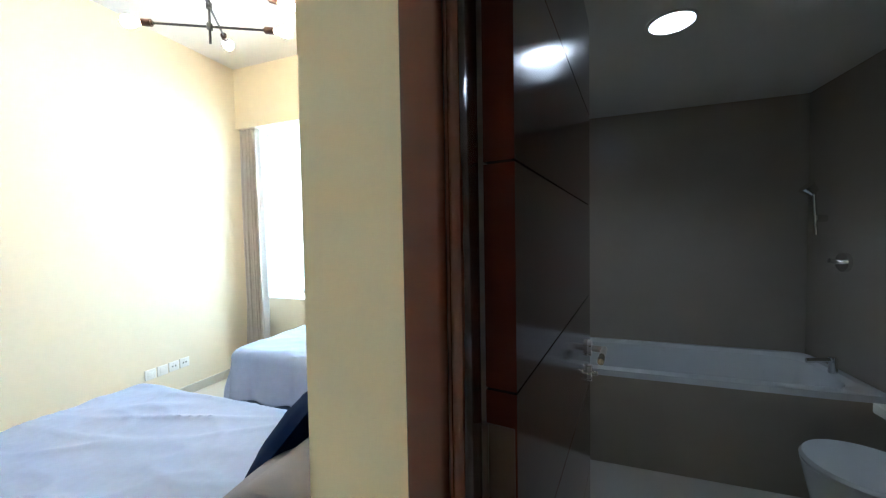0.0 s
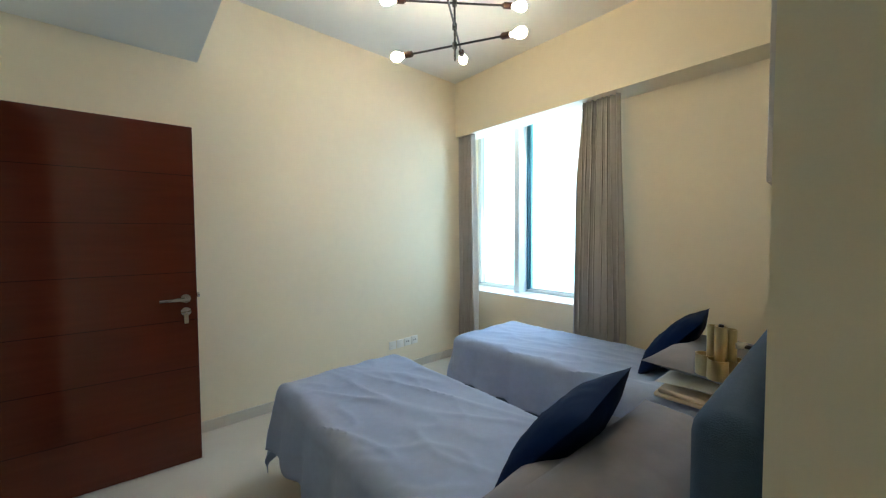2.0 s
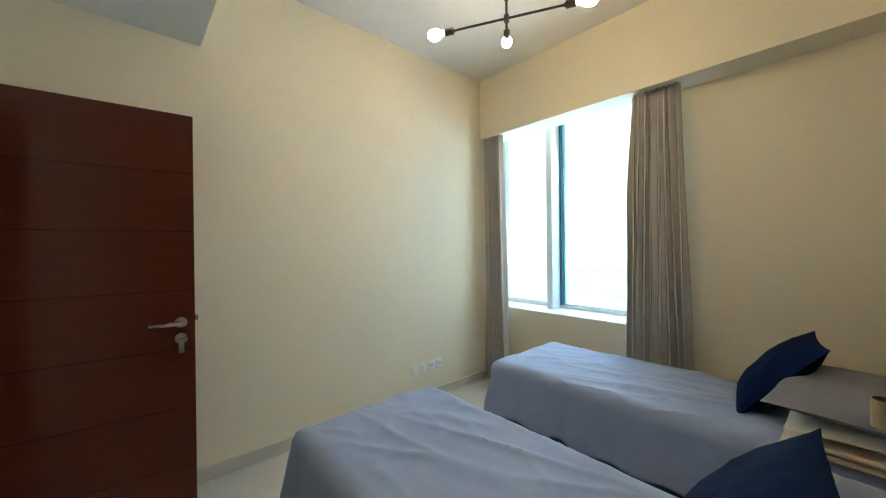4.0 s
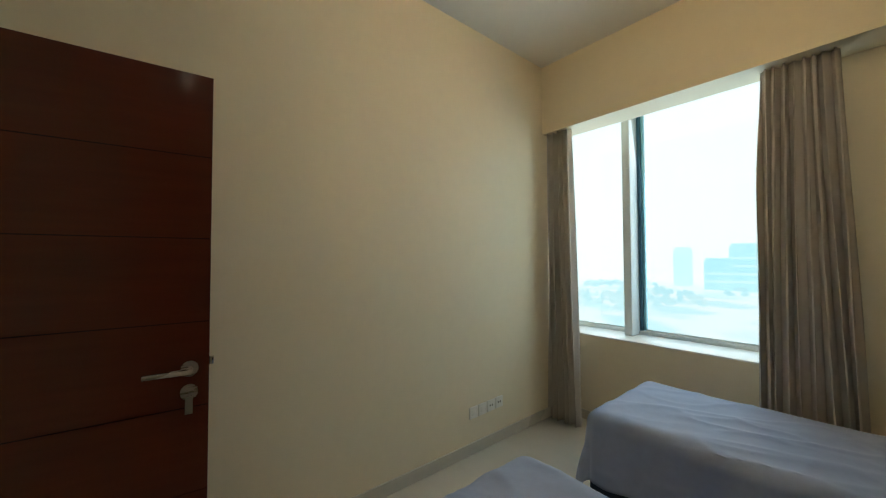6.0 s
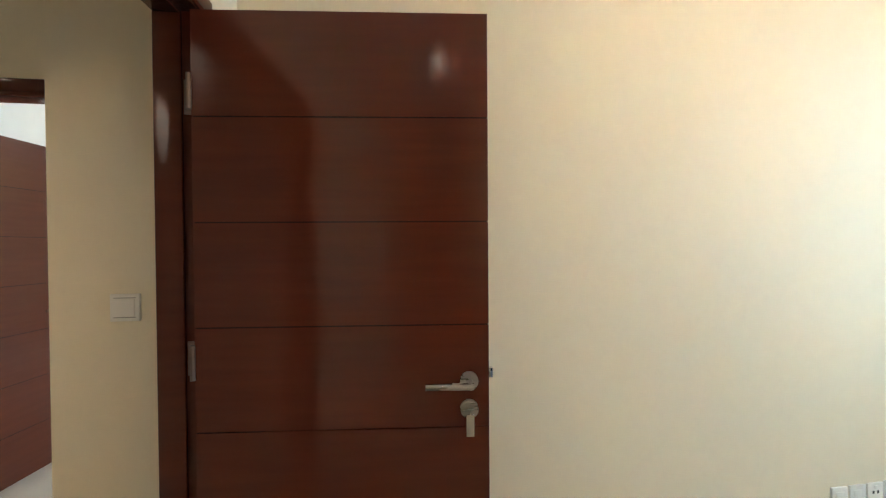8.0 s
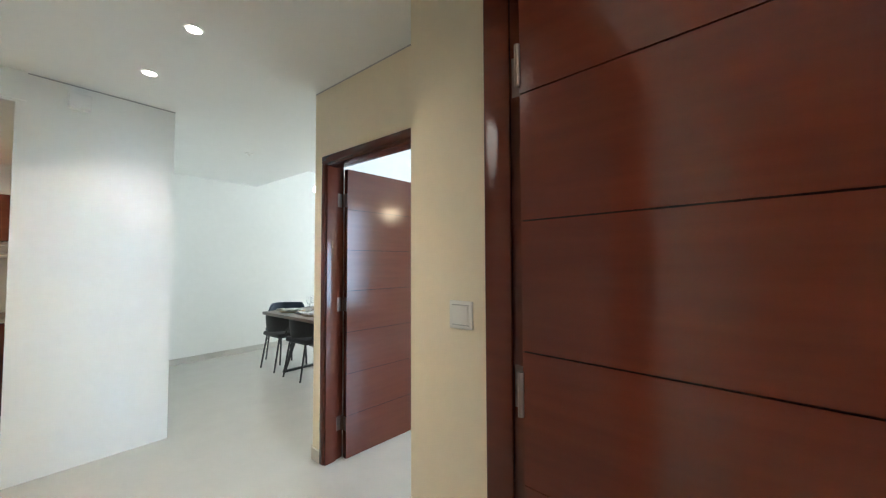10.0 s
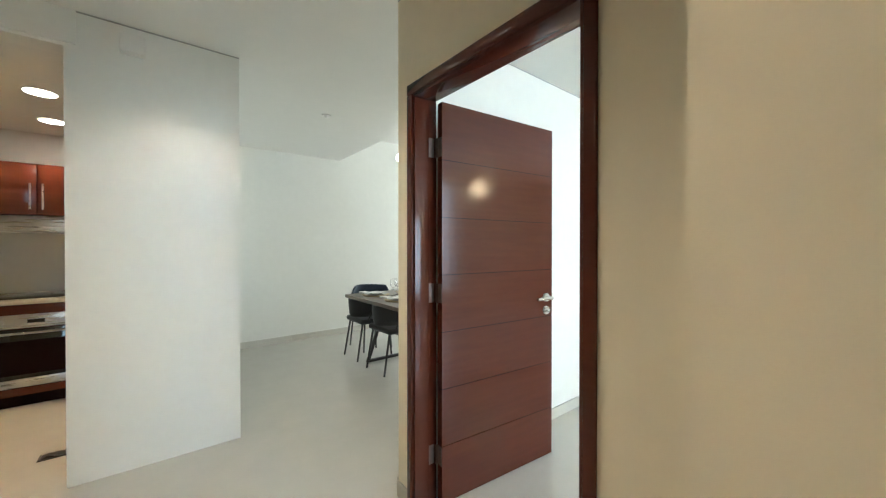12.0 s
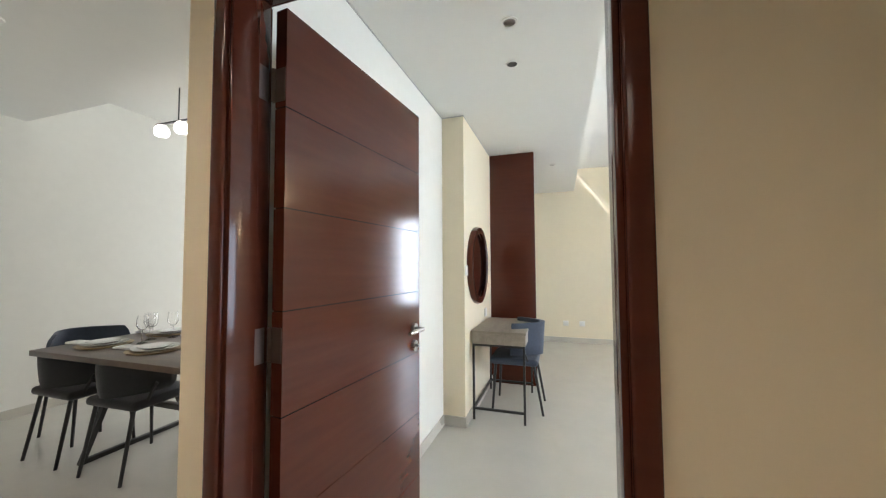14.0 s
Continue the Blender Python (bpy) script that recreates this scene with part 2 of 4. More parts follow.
def single(name, bm, mat, label, category, group="", smooth=True):
    return tagged(new(name, mesh_of(name, bm, mat, smooth)), label, category, group)


def structure(name, bm, mat, label="", category="", smooth=False):
    return tagged(new(name, mesh_of(name, bm, mat, smooth)), label, category or name.split("_")[0], "", "structure")

# ---- large structure ----
# Bedroom: x 0 to 2.98, y 0.34 to 4.0; entry lobby beside it at x up to 4.4; hall at y below 0.19.
CEIL, SOFFIT, HALL_CEIL, STUDY_CEIL = 3.165, 2.634, 2.66, 2.60

structure("floor", box(-7.0, -6.2, -0.12, 5.2, 4.46, 0.0), M_FLOOR, "pale polished porcelain tile floor", "floor")
# bedroom walls
structure("wall_bedroom_west", box(-0.12, 0.34, 0, 0, 4.0, 3.3), M_WALL, "cream painted bedroom wall", "wall")
bm = bmesh.new()
foot = [bm.verts.new((x, y, 0)) for x, y in ((3.0, 1.255), (3.08, 1.255), (3.08, 4.452), (2.922, 4.452))]
head = [bm.verts.new((v.co.x, v.co.y, 3.3)) for v in foot]
bm.faces.new(foot[::-1])
bm.faces.new(head)
for k in range(4):
    bm.faces.new((foot[k], foot[(k + 1) % 4], head[(k + 1) % 4], head[k]))
structure("wall_bedroom_east", bm, M_WALL, "cream painted wall behind the headboards", "wall")


def wall_with_hole(name, x0, y0, x1, y1, z1, holes, mat, label):
    """A wall along its longer side, with rectangular holes (from, to, bottom, top)."""
    bm = bmesh.new()
    along_x = abs(x1 - x0) > abs(y1 - y0)
    a0, a1 = (x0, x1) if along_x else (y0, y1)

    def piece(a, b, za, zb):
        if b - a < 1e-4 or zb - za < 1e-4:
            return
        if along_x:
            add_box(bm, a, y0, za, b, y1, zb)
        else:
            add_box(bm, x0, a, za, x1, b, zb)
    cur = a0
    for f, t, zb, zt in sorted(holes):
        piece(cur, f, 0, z1)
        piece(f, t, 0, zb)
        piece(f, t, zt, z1)
        cur = t
    piece(cur, a1, 0, z1)
    return structure(name, bm, mat, label, "wall")


D1_X0, D1_X1 = 0.234, 1.088
wall_with_hole("wall_bedroom_entry", -0.41, 0.225, 4.4, 0.34, 3.3, [(D1_X0, D1_X1, 0, 2.12)], M_WALL, "cream painted wall with the bedroom doorway")
wall_with_hole("wall_window", -0.30, 4.0, 2.99, 4.45, 3.3, [(-0.20, 1.72, 0.74, 2.80)], M_WALL, "cream painted wall with a wide window")
structure("beam_window", box(0, 3.745, 2.55, 2.97, 4.0, 3.3), M_WALL, "cream painted beam over the curtains", "beam")
structure("ceiling_bedroom", box(0, 0.34, CEIL, 3.0, 3.745, 3.3), M_CEIL, "white bedroom ceiling", "ceiling")
structure("ceiling_lobby", box(0, 0.34, SOFFIT, 4.4, 1.253, CEIL), M_CEIL, "white dropped lobby ceiling", "ceiling")
structure("wall_lobby_east", box(4.4, 0.225, 0, 4.52, 1.36, 3.3), M_WALL, "cream painted lobby wall", "wall")
# bathroom
BATH_X0, BATH_X1 = 3.168, 4.080
wall_with_hole("wall_bathroom_entry", 3.08, 1.255, 4.90, 1.37, 2.9, [(BATH_X0, BATH_X1, 0, 2.12)], M_WALL, "cream painted wall with the bathroom doorway")
structure("wall_bathroom_north", box(3.08, 3.98, 0, 4.90, 4.45, 2.9), M_TILE, "taupe tiled bathroom wall", "wall")
structure("wall_bathroom_east", box(4.78, 1.37, 0, 4.90, 3.98, 2.9), M_TILE, "taupe tiled bathroom wall", "wall")
structure("wall_bathroom_west", box(3.083, 1.374, 0, 3.10, 3.98, 2.9), M_TILE, "taupe tiled bathroom wall", "wall")
structure("ceiling_bathroom", box(3.10, 1.374, 2.30, 4.78, 3.98, 2.55), M_CEIL, "white bathroom ceiling", "ceiling")
# hall, kitchen, dining
structure("wall_hall_block", box(-0.41, -0.156, 0, 0.14, 0.225, 2.9), M_WALL, "cream painted wall return beside the bedroom door", "wall")
D2_Y0, D2_Y1 = -1.525, -0.582
wall_with_hole("wall_hall_west", -0.54, -1.664, -0.41, 0.19, 2.9, [(D2_Y0, D2_Y1, 0, 2.12)], M_WALL, "cream painted hall wall with the study doorway")
structure("wall_pillar", box(0.155, -3.0, 0, 1.005, -2.856, 2.9), M_WHITE, "white painted wall pier between hall and kitchen", "wall")
structure("wall_kitchen_west", box(0.155, -5.50, 0, 0.275, -3.0, 2.9), M_WHITE, "white painted wall between kitchen and dining room", "wall")
structure("wall_kitchen_header", box(1.005, -3.0, 2.45, 3.6, -2.856, 2.9), M_WHITE, "white painted header over the kitchen opening", "wall")
structure("trim_kitchen_header", box(0.955, -2.8555, 2.468, 3.6, -2.842, HALL_CEIL - 0.004), M_WHITE, "white painted header facing over the kitchen opening", "trim")
structure("wall_dining_south", box(-7.0, -5.50, 0, 0.155, -5.31, 3.4), M_WHITE, "white painted dining room wall", "wall")
structure("wall_kitchen_south", box(0.275, -5.50, 0, 3.6, -5.22, 2.9), M_WHITE, "white painted kitchen wall", "wall")
structure("wall_kitchen_east", box(3.6, -5.34, 0, 3.72, 0.225, 2.9), M_WHITE, "white painted wall closing kitchen and hall", "wall")
structure("wall_dining_north", box(-7.0, -1.685, 0, -0.54, -1.65, 3.4), M_WHITE, "white painted wall between study and dining room", "wall")
structure("ceiling_hall", box(-1.58, -5.31, HALL_CEIL, 3.6, 0.225, 2.9), M_CEIL, "white hall ceiling", "ceiling")
structure("ceiling_kitchen", box(0.275, -5.22, 2.45, 3.6, -3.0, HALL_CEIL), M_CEIL, "white dropped kitchen ceiling", "ceiling")
structure("ceiling_dining", box(-7.0, -5.31, 3.1, -1.58, -1.685, 3.3), M_CEIL, "white raised dining room ceiling", "ceiling")
structure("ceiling_dining_step", box(-1.584, -5.31, 2.90, -1.56, -1.685, 3.3), M_CEIL, "white ceiling step", "ceiling")
wall_with_hole("wall_dining_west", -6.9, -5.31, -6.7, -1.685, 3.4, [(-5.2, -2.2, 0.3, 2.6)], M_WHITE, "white painted wall with the dining room window")
# study (second bedroom)
wall_with_hole("wall_study_west", -6.37, -1.65, -6.25, 3.9, 3.3, [(1.72, 2.28, 0.5, 2.3)], M_WALL, "cream painted far wall of the study")
structure("wall_study_pier", box(-4.6, -1.65, 0, -2.60, -1.46, STUDY_CEIL), M_WALL, "cream painted wall pier behind the desk", "wall")
wall_with_hole("wall_study_north", -6.25, 3.7, -0.12, 3.9, 3.3, [(-3.6, -1.4, 0.4, 2.7)], M_WALL, "cream painted wall with the study window")
structure("wall_study_east", box(-0.54, 0.19, 0, -0.12, 3.7, 3.3), M_WALL, "cream painted study wall", "wall")
structure("ceiling_study", box(-6.25, -1.65, STUDY_CEIL, -0.54, -0.45, 2.9), M_CEIL, "white dropped study ceiling", "ceiling")
structure("ceiling_study_high", box(-6.25, -0.45, 2.98, -0.54, 3.7, 3.2), M_CEIL, "white raised study ceiling", "ceiling")

# skirting
SK = 0.082


def skirt(x0, y0, x1, y1):
    structure("baseboard", box(x0, y0, 0, x1, y1, SK, 0.002), M_SKIRT, "beige porcelain skirting tile", "baseboard")


skirt(0, 0.34, 0.012, 4.0)
skirt(0.012, 3.988, 2.92, 4.0)
skirt(2.988, 1.243, 3.13, 1.255)
skirt(1.20, 0.34, 4.4, 0.352)
skirt(0.14, -0.156, 0.152, 0.225)
skirt(-0.41, -1.664, -0.398, -1.562)
skirt(-0.41, -0.525, -0.398, -0.168)
skirt(-6.7, -5.31, 0.155, -5.298)
skirt(-2.60, -1.65, -0.60, -1.638)
skirt(-2.60, -1.638, -2.588, -1.46)
skirt(-3.79, -1.46, -2.588, -1.448)
skirt(-6.25, -1.46, -6.238, 3.7)
skirt(-6.7, -1.697, -0.42, -1.685)

# thin grey strips that paint the shade of gaps between walls and dropped ceilings
for x0, y0, x1, y1, z in ((-2.60, -1.65, -0.56, -1.647, STUDY_CEIL), (-2.60, -1.647, -2.597, -1.46, STUDY_CEIL), (-3.79, -1.46, -2.597, -1.457, STUDY_CEIL),
                          (0.155, -2.856, 0.955, -2.853, HALL_CEIL), (-0.41, -1.664, -0.407, -0.156, HALL_CEIL)):
    structure("trim", box(x0, y0, z - 0.009, x1, y1, z - 0.001), M_SEAM, "grey strip painted as the shade of a gap under the ceiling", "trim")

# ---- doors ----


def door_leaf(parent, length, height, flip=1):
    """A leaf from the hinge at the origin along +x, its groove face towards flip * y; seven boards with grooves between."""
    boards = 7
    h = height / boards
    t = 0.042
    for k in range(boards):
        z0, z1 = 0.008 + k * h, 0.008 + (k + 1) * h
        g = 0.0018
        part("board", box(0, -t / 2, z0 + (g if k else 0), length, t / 2, z1 - (g if k < boards - 1 else 0)), M_WOOD, parent)
    part("core", box(0.002, -t / 2 + 0.005, 0.012, length - 0.002, t / 2 - 0.005, height), M_GROOVE, parent)


def lever_set(parent, x, z, side, lever_dir, key=False):
    """Lever handle on a round rose, and a round lock rose below, on one face (side * y)."""
    s = side
    y0 = s * 0.021
    hd = part("handle", tube((x, y0, z), (x, y0 + s * 0.012, z), 0.026, 24), M_STEEL, parent, "satin steel lever handle")
    bm = tube((x, y0 + s * 0.008, z), (x, y0 + s * 0.052, z), 0.010, 14)
    add_tube(bm, (x - lever_dir * 0.008, y0 + s * 0.048, z), (x + lever_dir * 0.125, y0 + s * 0.048, z), 0.0095, 14)
    part("lever", bm, M_STEEL, hd)
    rose = part("lock_rose", tube((x, y0, z - 0.081), (x, y0 + s * 0.012, z - 0.081), 0.026, 24), M_STEEL, parent, "satin steel lock rose")
    if key:
        bm = box(x - 0.0015, min(y0, y0 + s * 0.035), z - 0.092, x + 0.0015, max(y0, y0 + s * 0.035), z - 0.078)
        add_box(bm, x - 0.011, min(y0 + s * 0.026, y0 + s * 0.030), z - 0.150, x + 0.011, max(y0 + s * 0.026, y0 + s * 0.030), z - 0.088, 0.001, 1)
        part("key", bm, M_CHROME, rose, "steel key hanging in the lock")
    else:
        part("thumb_turn", tube((x, y0 + s * 0.012, z - 0.081), (x, y0 + s * 0.030, z - 0.081), 0.008, 12), M_STEEL, rose)


def hinge(parent, z, side):
    bm = tube((-0.004, side * 0.024, z - 0.05), (-0.004, side * 0.024, z + 0.05), 0.007, 10)
    add_box(bm, -0.002, -0.018, z - 0.05, 0.0005, 0.018, z + 0.05)
    part("hinge", bm, M_HINGE, parent, "aged bronze butt hinge")


def door_frame(name, label, x0, x1, depth0, depth1, top, to_world):
    """Lining, stop and architraves of an opening from x0 to x1 along the wall; depth0 and depth1 are the wall's faces."""
    ob = new(name)
    ob.matrix_basis = to_world
    tagged(ob, label, "door frame", "", "structure")
    lin, arc, stop = 0.012, 0.045, 0.012
    e = 0.004
    back = depth1 - 0.046
    for a, b in ((x0, x0 + lin), (x1 - lin, x1)):
        part("jamb", box(a, depth0 - e, 0, b, depth1 + e, top - lin, 0.002), M_WOOD, ob)
    part("head", box(x0, depth0 - e, top - lin, x1, depth1 + e, top, 0.002), M_WOOD, ob)
    for a, b in ((x0 + lin, x0 + lin + stop), (x1 - lin - stop, x1 - lin)):
        part("door_stop", box(a, depth0 - e, 0, b, back, top - lin - stop, 0.002), M_WOOD, ob)
    part("door_stop", box(x0 + lin, depth0 - e, top - lin - stop, x1 - lin, back, top - lin, 0.002), M_WOOD, ob)
    for z in (0.25, 1.10, 1.86):
        part("hinge_plate", box(x0 + lin, back + 0.003, z - 0.05, x0 + lin + 0.0015, depth1 - 0.003, z + 0.05), M_HINGE, ob, "aged bronze hinge plate")
    for d, s in ((depth0, -1), (depth1, 1)):
        f0, f1 = sorted((d, d + s * 0.016))
        a0, a1 = x0 + 0.010, x1 - 0.010
        part("architrave", box(a0 - arc, f0, 0, a0, f1, top - 0.010, 0.007, 4), M_WOOD, ob)
        part("architrave", box(a1, f0, 0, a1 + arc, f1, top - 0.010, 0.007, 4), M_WOOD, ob)
        part("architrave", box(a0 - arc, f0, top - 0.010, a1 + arc, f1, top + arc, 0.007, 4), M_WOOD, ob)
    return ob


# bedroom door: hinge at the west jamb, leaf standing open along the west wall
door_frame("door_frame_1", "dark mahogany door frame of the bedroom", D1_X0, D1_X1, 0.225, 0.34, 2.12, pose(0, 0, 0))
d1 = thing("door_1", (0.268, 0.340, 0), "dark mahogany bedroom door with horizontal grooves, standing wide open", "door", rz=math.degrees(math.atan2(0.835, 0.068)))
d1["kind"] = "structure"
door_leaf(d1, 0.832, 2.080)
lever_set(d1, 0.774, 1.035, -1, -1, key=True)
lever_set(d1, 0.774, 1.035, 1, -1)
for z in (0.25, 1.10, 1.86):
    hinge(d1, z, -1)
part("latch", box(0.831, -0.006, 1.036, 0.846, 0.008, 1.064, 0.001), M_CHROME, d1, "chrome latch bolt")

# study door
door_frame("door_frame_2", "dark mahogany door frame of the study", D2_Y0, D2_Y1, 0.41, 0.54, 2.12, pose(0, 0, 0, 0, 0, 90))
d2 = thing("door_2", (-0.545, -1.474, 0), "dark mahogany study door with horizontal grooves, standing open", "door", rz=180 - 5.1)
d2["kind"] = "structure"
door_leaf(d2, 0.850, 2.080)
lever_set(d2, 0.79, 1.02, -1, -1)
lever_set(d2, 0.79, 1.02, 1, -1)
for z in (0.25, 1.10, 1.86):
    hinge(d2, z, 1)

# bathroom door
door_frame("door_frame_3", "dark mahogany door frame of the bathroom", BATH_X0, BATH_X1, 1.255, 1.37, 2.12, pose(0, 0, 0))
d3 = thing("door_3", (3.205, 1.378, 0), "dark mahogany bathroom door standing open into the dark bathroom", "door", rz=81.5)
d3["kind"] = "structure"
door_leaf(d3, 0.855, 2.080)
lever_set(d3, 0.790, 1.03, -1, -1)
lever_set(d3, 0.790, 1.03, 1, -1)
for z in (0.25, 1.10, 1.86):
    hinge(d3, z, 1)

# ---- window ----
w1 = new("window_1")
tagged(w1, "two-pane aluminium window with a white sill", "window", "", "structure")
WY0, WY1, WZ = 4.35, 4.42, 0.74
part("window_frame", box(-0.20, WY0, WZ, 1.72, WY1, WZ + 0.04, 0.003), M_ALU, w1)
part("window_frame", box(-0.20, WY0, 2.76, 1.72, WY1, 2.80, 0.003), M_ALU, w1)
part("window_frame", box(-0.20, WY0, WZ + 0.04, -0.15, WY1, 2.76, 0.003), M_ALU, w1)
part("window_frame", box(1.67, WY0, WZ + 0.04, 1.72, WY1, 2.76, 0.003), M_ALU, w1)
part("mullion", box(0.500, 4.20, WZ + 0.012, 0.566, 4.372, 2.79, 0.004), M_ALU, w1)
part("mullion_gasket", box(0.566, 4.352, WZ + 0.04, 0.592, WY1 - 0.005, 2.76, 0.002), M_ALUDARK, w1, "dark blue-black gasket")
# added strip: the bluish glow at the pane's edge as solid colour
part("glass_edge_glow", box(0.592, 4.378, WZ + 0.04, 0.612, WY1 - 0.008, 2.76, 0.002), M_EDGEGLOW, w1, "pale blue strip painted as the glow along the glass edge")
for a, b in ((-0.15, 0.500), (0.612, 1.67)):
    pn = part("pane", box(a, WY0 + 0.040, WZ + 0.04, b, WY0 + 0.048, 2.76), M_PANE, w1)
    pn.visible_shadow = False
    part("glazing_bead", box(a, WY0 + 0.022, WZ + 0.04, b, WY0 + 0.040, WZ + 0.055, 0.002), M_ALU, w1)
    part("glazing_bead", box(a, WY0 + 0.022, 2.745, b, WY0 + 0.040, 2.760, 0.002), M_ALU, w1)
part("window_sill", box(-0.198, 4.002, WZ - 0.012, 1.718, WY0, WZ + 0.010, 0.003), M_SILL, w1)
part("window_reveal", box(-0.198, 4.0, 2.792, 1.72, WY0, 2.799), M_WALL, w1)

for nm in ("window_2", "window_3"):
    w = new(nm)
    tagged(w, "wide daylight window with aluminium frame", "window", "", "structure")
    if nm == "window_2":
        for x in (-3.6, -2.5, -1.45):
            part("mullion", box(x, 3.76, 0.4, x + 0.05, 3.84, 2.7, 0.003), M_ALU, w)
    else:
        for y in (-5.2, -4.2, -3.2, -2.25):
            part("mullion", box(-6.84, y, 0.3, -6.76, y + 0.05, 2.6, 0.003), M_ALU, w)

# ---- bedroom things ----


def draped_sheet(length, width, over_foot, over_side, top, seed, step=0.015):
    """A bedspread on a mattress: x from the foot (0) to the head, y from 0 to width; it hangs over the foot and both sides."""
    bm = bmesh.new()
    r = 0.075
    ns = int((length + over_foot) / step)
    nt = int((width + 2 * over_side) / step)

    def out_down(o):
        if o < r * math.pi / 2:
            return r * math.sin(o / r), r * (1 - math.cos(o / r))
        rest = o - r * math.pi / 2
        return r + rest * 0.15, r + rest * 0.98

    grid = []
    for i in range(ns + 1):
        s = -over_foot + (length + over_foot) * i / ns
        row = []
        for j in range(nt + 1):
            t = -over_side + (width + 2 * over_side) * j / nt
            a = max(0.0, r - s) if s < r else 0.0
            b = (t - r) if t < r else ((t - width + r) if t > width - r else 0.0)
            o = math.hypot(a, b)
            x, y, z = max(s, r), min(max(t, r), width - r), top
            if o > 1e-6:
                h, d = out_down(o)
                ux, uy = -a / o, b / o
                hang = min(1.0, max(0.0, o - 0.08) / 0.25)
                along = s if abs(b) > a else t
                wave = hang * (0.018 * math.sin(along * 21 + seed) + 0.014 * noise.noise((along * 9, seed, o * 2)))
                x += ux * (h + wave)
                y += uy * (h + wave)
                z -= d
            p = Vector((s * 3.1 + t * 1.7, t * 5.5 - s * 2.2, seed * 3.7))
            crease = 1 - abs(noise.noise(p))
            cu, cv = s * 0.93 + t * 0.36, t * 0.93 - s * 0.36
            fold = 1 - abs(noise.noise(Vector((cu * 1.3, cv * 7.5, seed * 1.3))))
            z += 0.006 * crease ** 8 + 0.010 * fold ** 7 + 0.005 * noise.noise(Vector((s * 2.2, t * 2.6, seed))) - 0.004
            row.append(bm.verts.new((x, y, z)))
        grid.append(row)
    for i in range(ns):
        for j in range(nt):
            bm.faces.new((grid[i][j], grid[i + 1][j], grid[i + 1][j + 1], grid[i][j + 1]))
    return bm


def solid(ob, thickness):
    mod = ob.modifiers.new("thickness", "SOLIDIFY")
    mod.thickness, mod.offset = thickness, -1
    return ob


def pillow_mesh(w, h, t, seed, n=26):
    """A stuffed pillow lying flat, w by h, with pinched corners and a seam."""
    bm = bmesh.new()
    sides = []
    for sgn in (1, -1):
        g = []
        for i in range(n + 1):
            row = []
            for j in range(n + 1):
                u, v = -1 + 2 * i / n, -1 + 2 * j / n
                x = w / 2 * u * (1 - 0.07 * (1 - v * v) * abs(u))
                y = h / 2 * v * (1 - 0.07 * (1 - u * u) * abs(v))
                puff = max(0.0, (1 - abs(u) ** 2.6) * (1 - abs(v) ** 2.6)) ** 0.62
                z = sgn * t / 2 * puff
                z += 0.008 * puff * noise.noise(Vector((u * 2.5, v * 2.5, seed + sgn)))
                z += 0.006 * puff * (1 - abs(noise.noise(Vector((u * 2 + v * 3, v * 4 - u, seed * 2.1))))) ** 6
                row.append(bm.verts.new((x, y, z)))
            g.append(row)
        sides.append(g)
        for i in range(n):
            for j in range(n):
                q = (g[i][j], g[i + 1][j], g[i + 1][j + 1], g[i][j + 1])
                bm.faces.new(q if sgn > 0 else q[::-1])
    bmesh.ops.remove_doubles(bm, verts=bm.verts, dist=0.0004)
    return bm


def bed(y0, y1, seed, group, dx=0.0):
    """Single bed, foot at x 0.9, headboard against the east wall."""
    w = y1 - y0
    b = thing("bed", (0.885 + dx, y0, 0), "single bed with blue-grey upholstered headboard and dark base", "bed", group)
    part("base", box(0.03, 0.03, 0.12, 2.018, w - 0.03, 0.33, 0.02), M_HEAD, b)
    part("mattress", box(0.02, 0.015, 0.33, 2.018, w - 0.015, 0.555, 0.05, 4), M_WHITECLOTH, b, "white mattress")
    for x in (0.09, 1.88):
        for y in (0.09, w - 0.09):
            part("leg", tube((x, y, 0), (x, y, 0.12), 0.02, 12, 0.026), M_CHROME, b)
    part("headboard", box(2.022, -0.01, 0.06, 2.112, w + 0.02, 1.168, 0.040, 6), M_HEAD, b, "thick blue-grey upholstered headboard")
    sp = single("bedspread", draped_sheet(2.020, w, 0.38, 0.32, 0.575, seed), M_SHEET,
                "rumpled grey cotton bedspread hanging over a single bed", "bedspread", "bedspreads")
    sp.location = (0.872 + dx * 0.6, y0, 0)
    solid(sp, 0.004)
    return b


B1, B2 = (1.455, 2.31), (2.87, 3.72)
bed(*B1, 1.0, "single beds", -0.012)
bed(*B2, 5.0, "single beds", -0.058)


def pillow(name, w, h, t, place, rx, ry, rz, mat, label, seed, group=""):
    ob = single(name, pillow_mesh(w, h, t, seed), mat, label, "pillow", group)
    ob.matrix_basis = pose(*place, rx, ry, rz)
    return ob


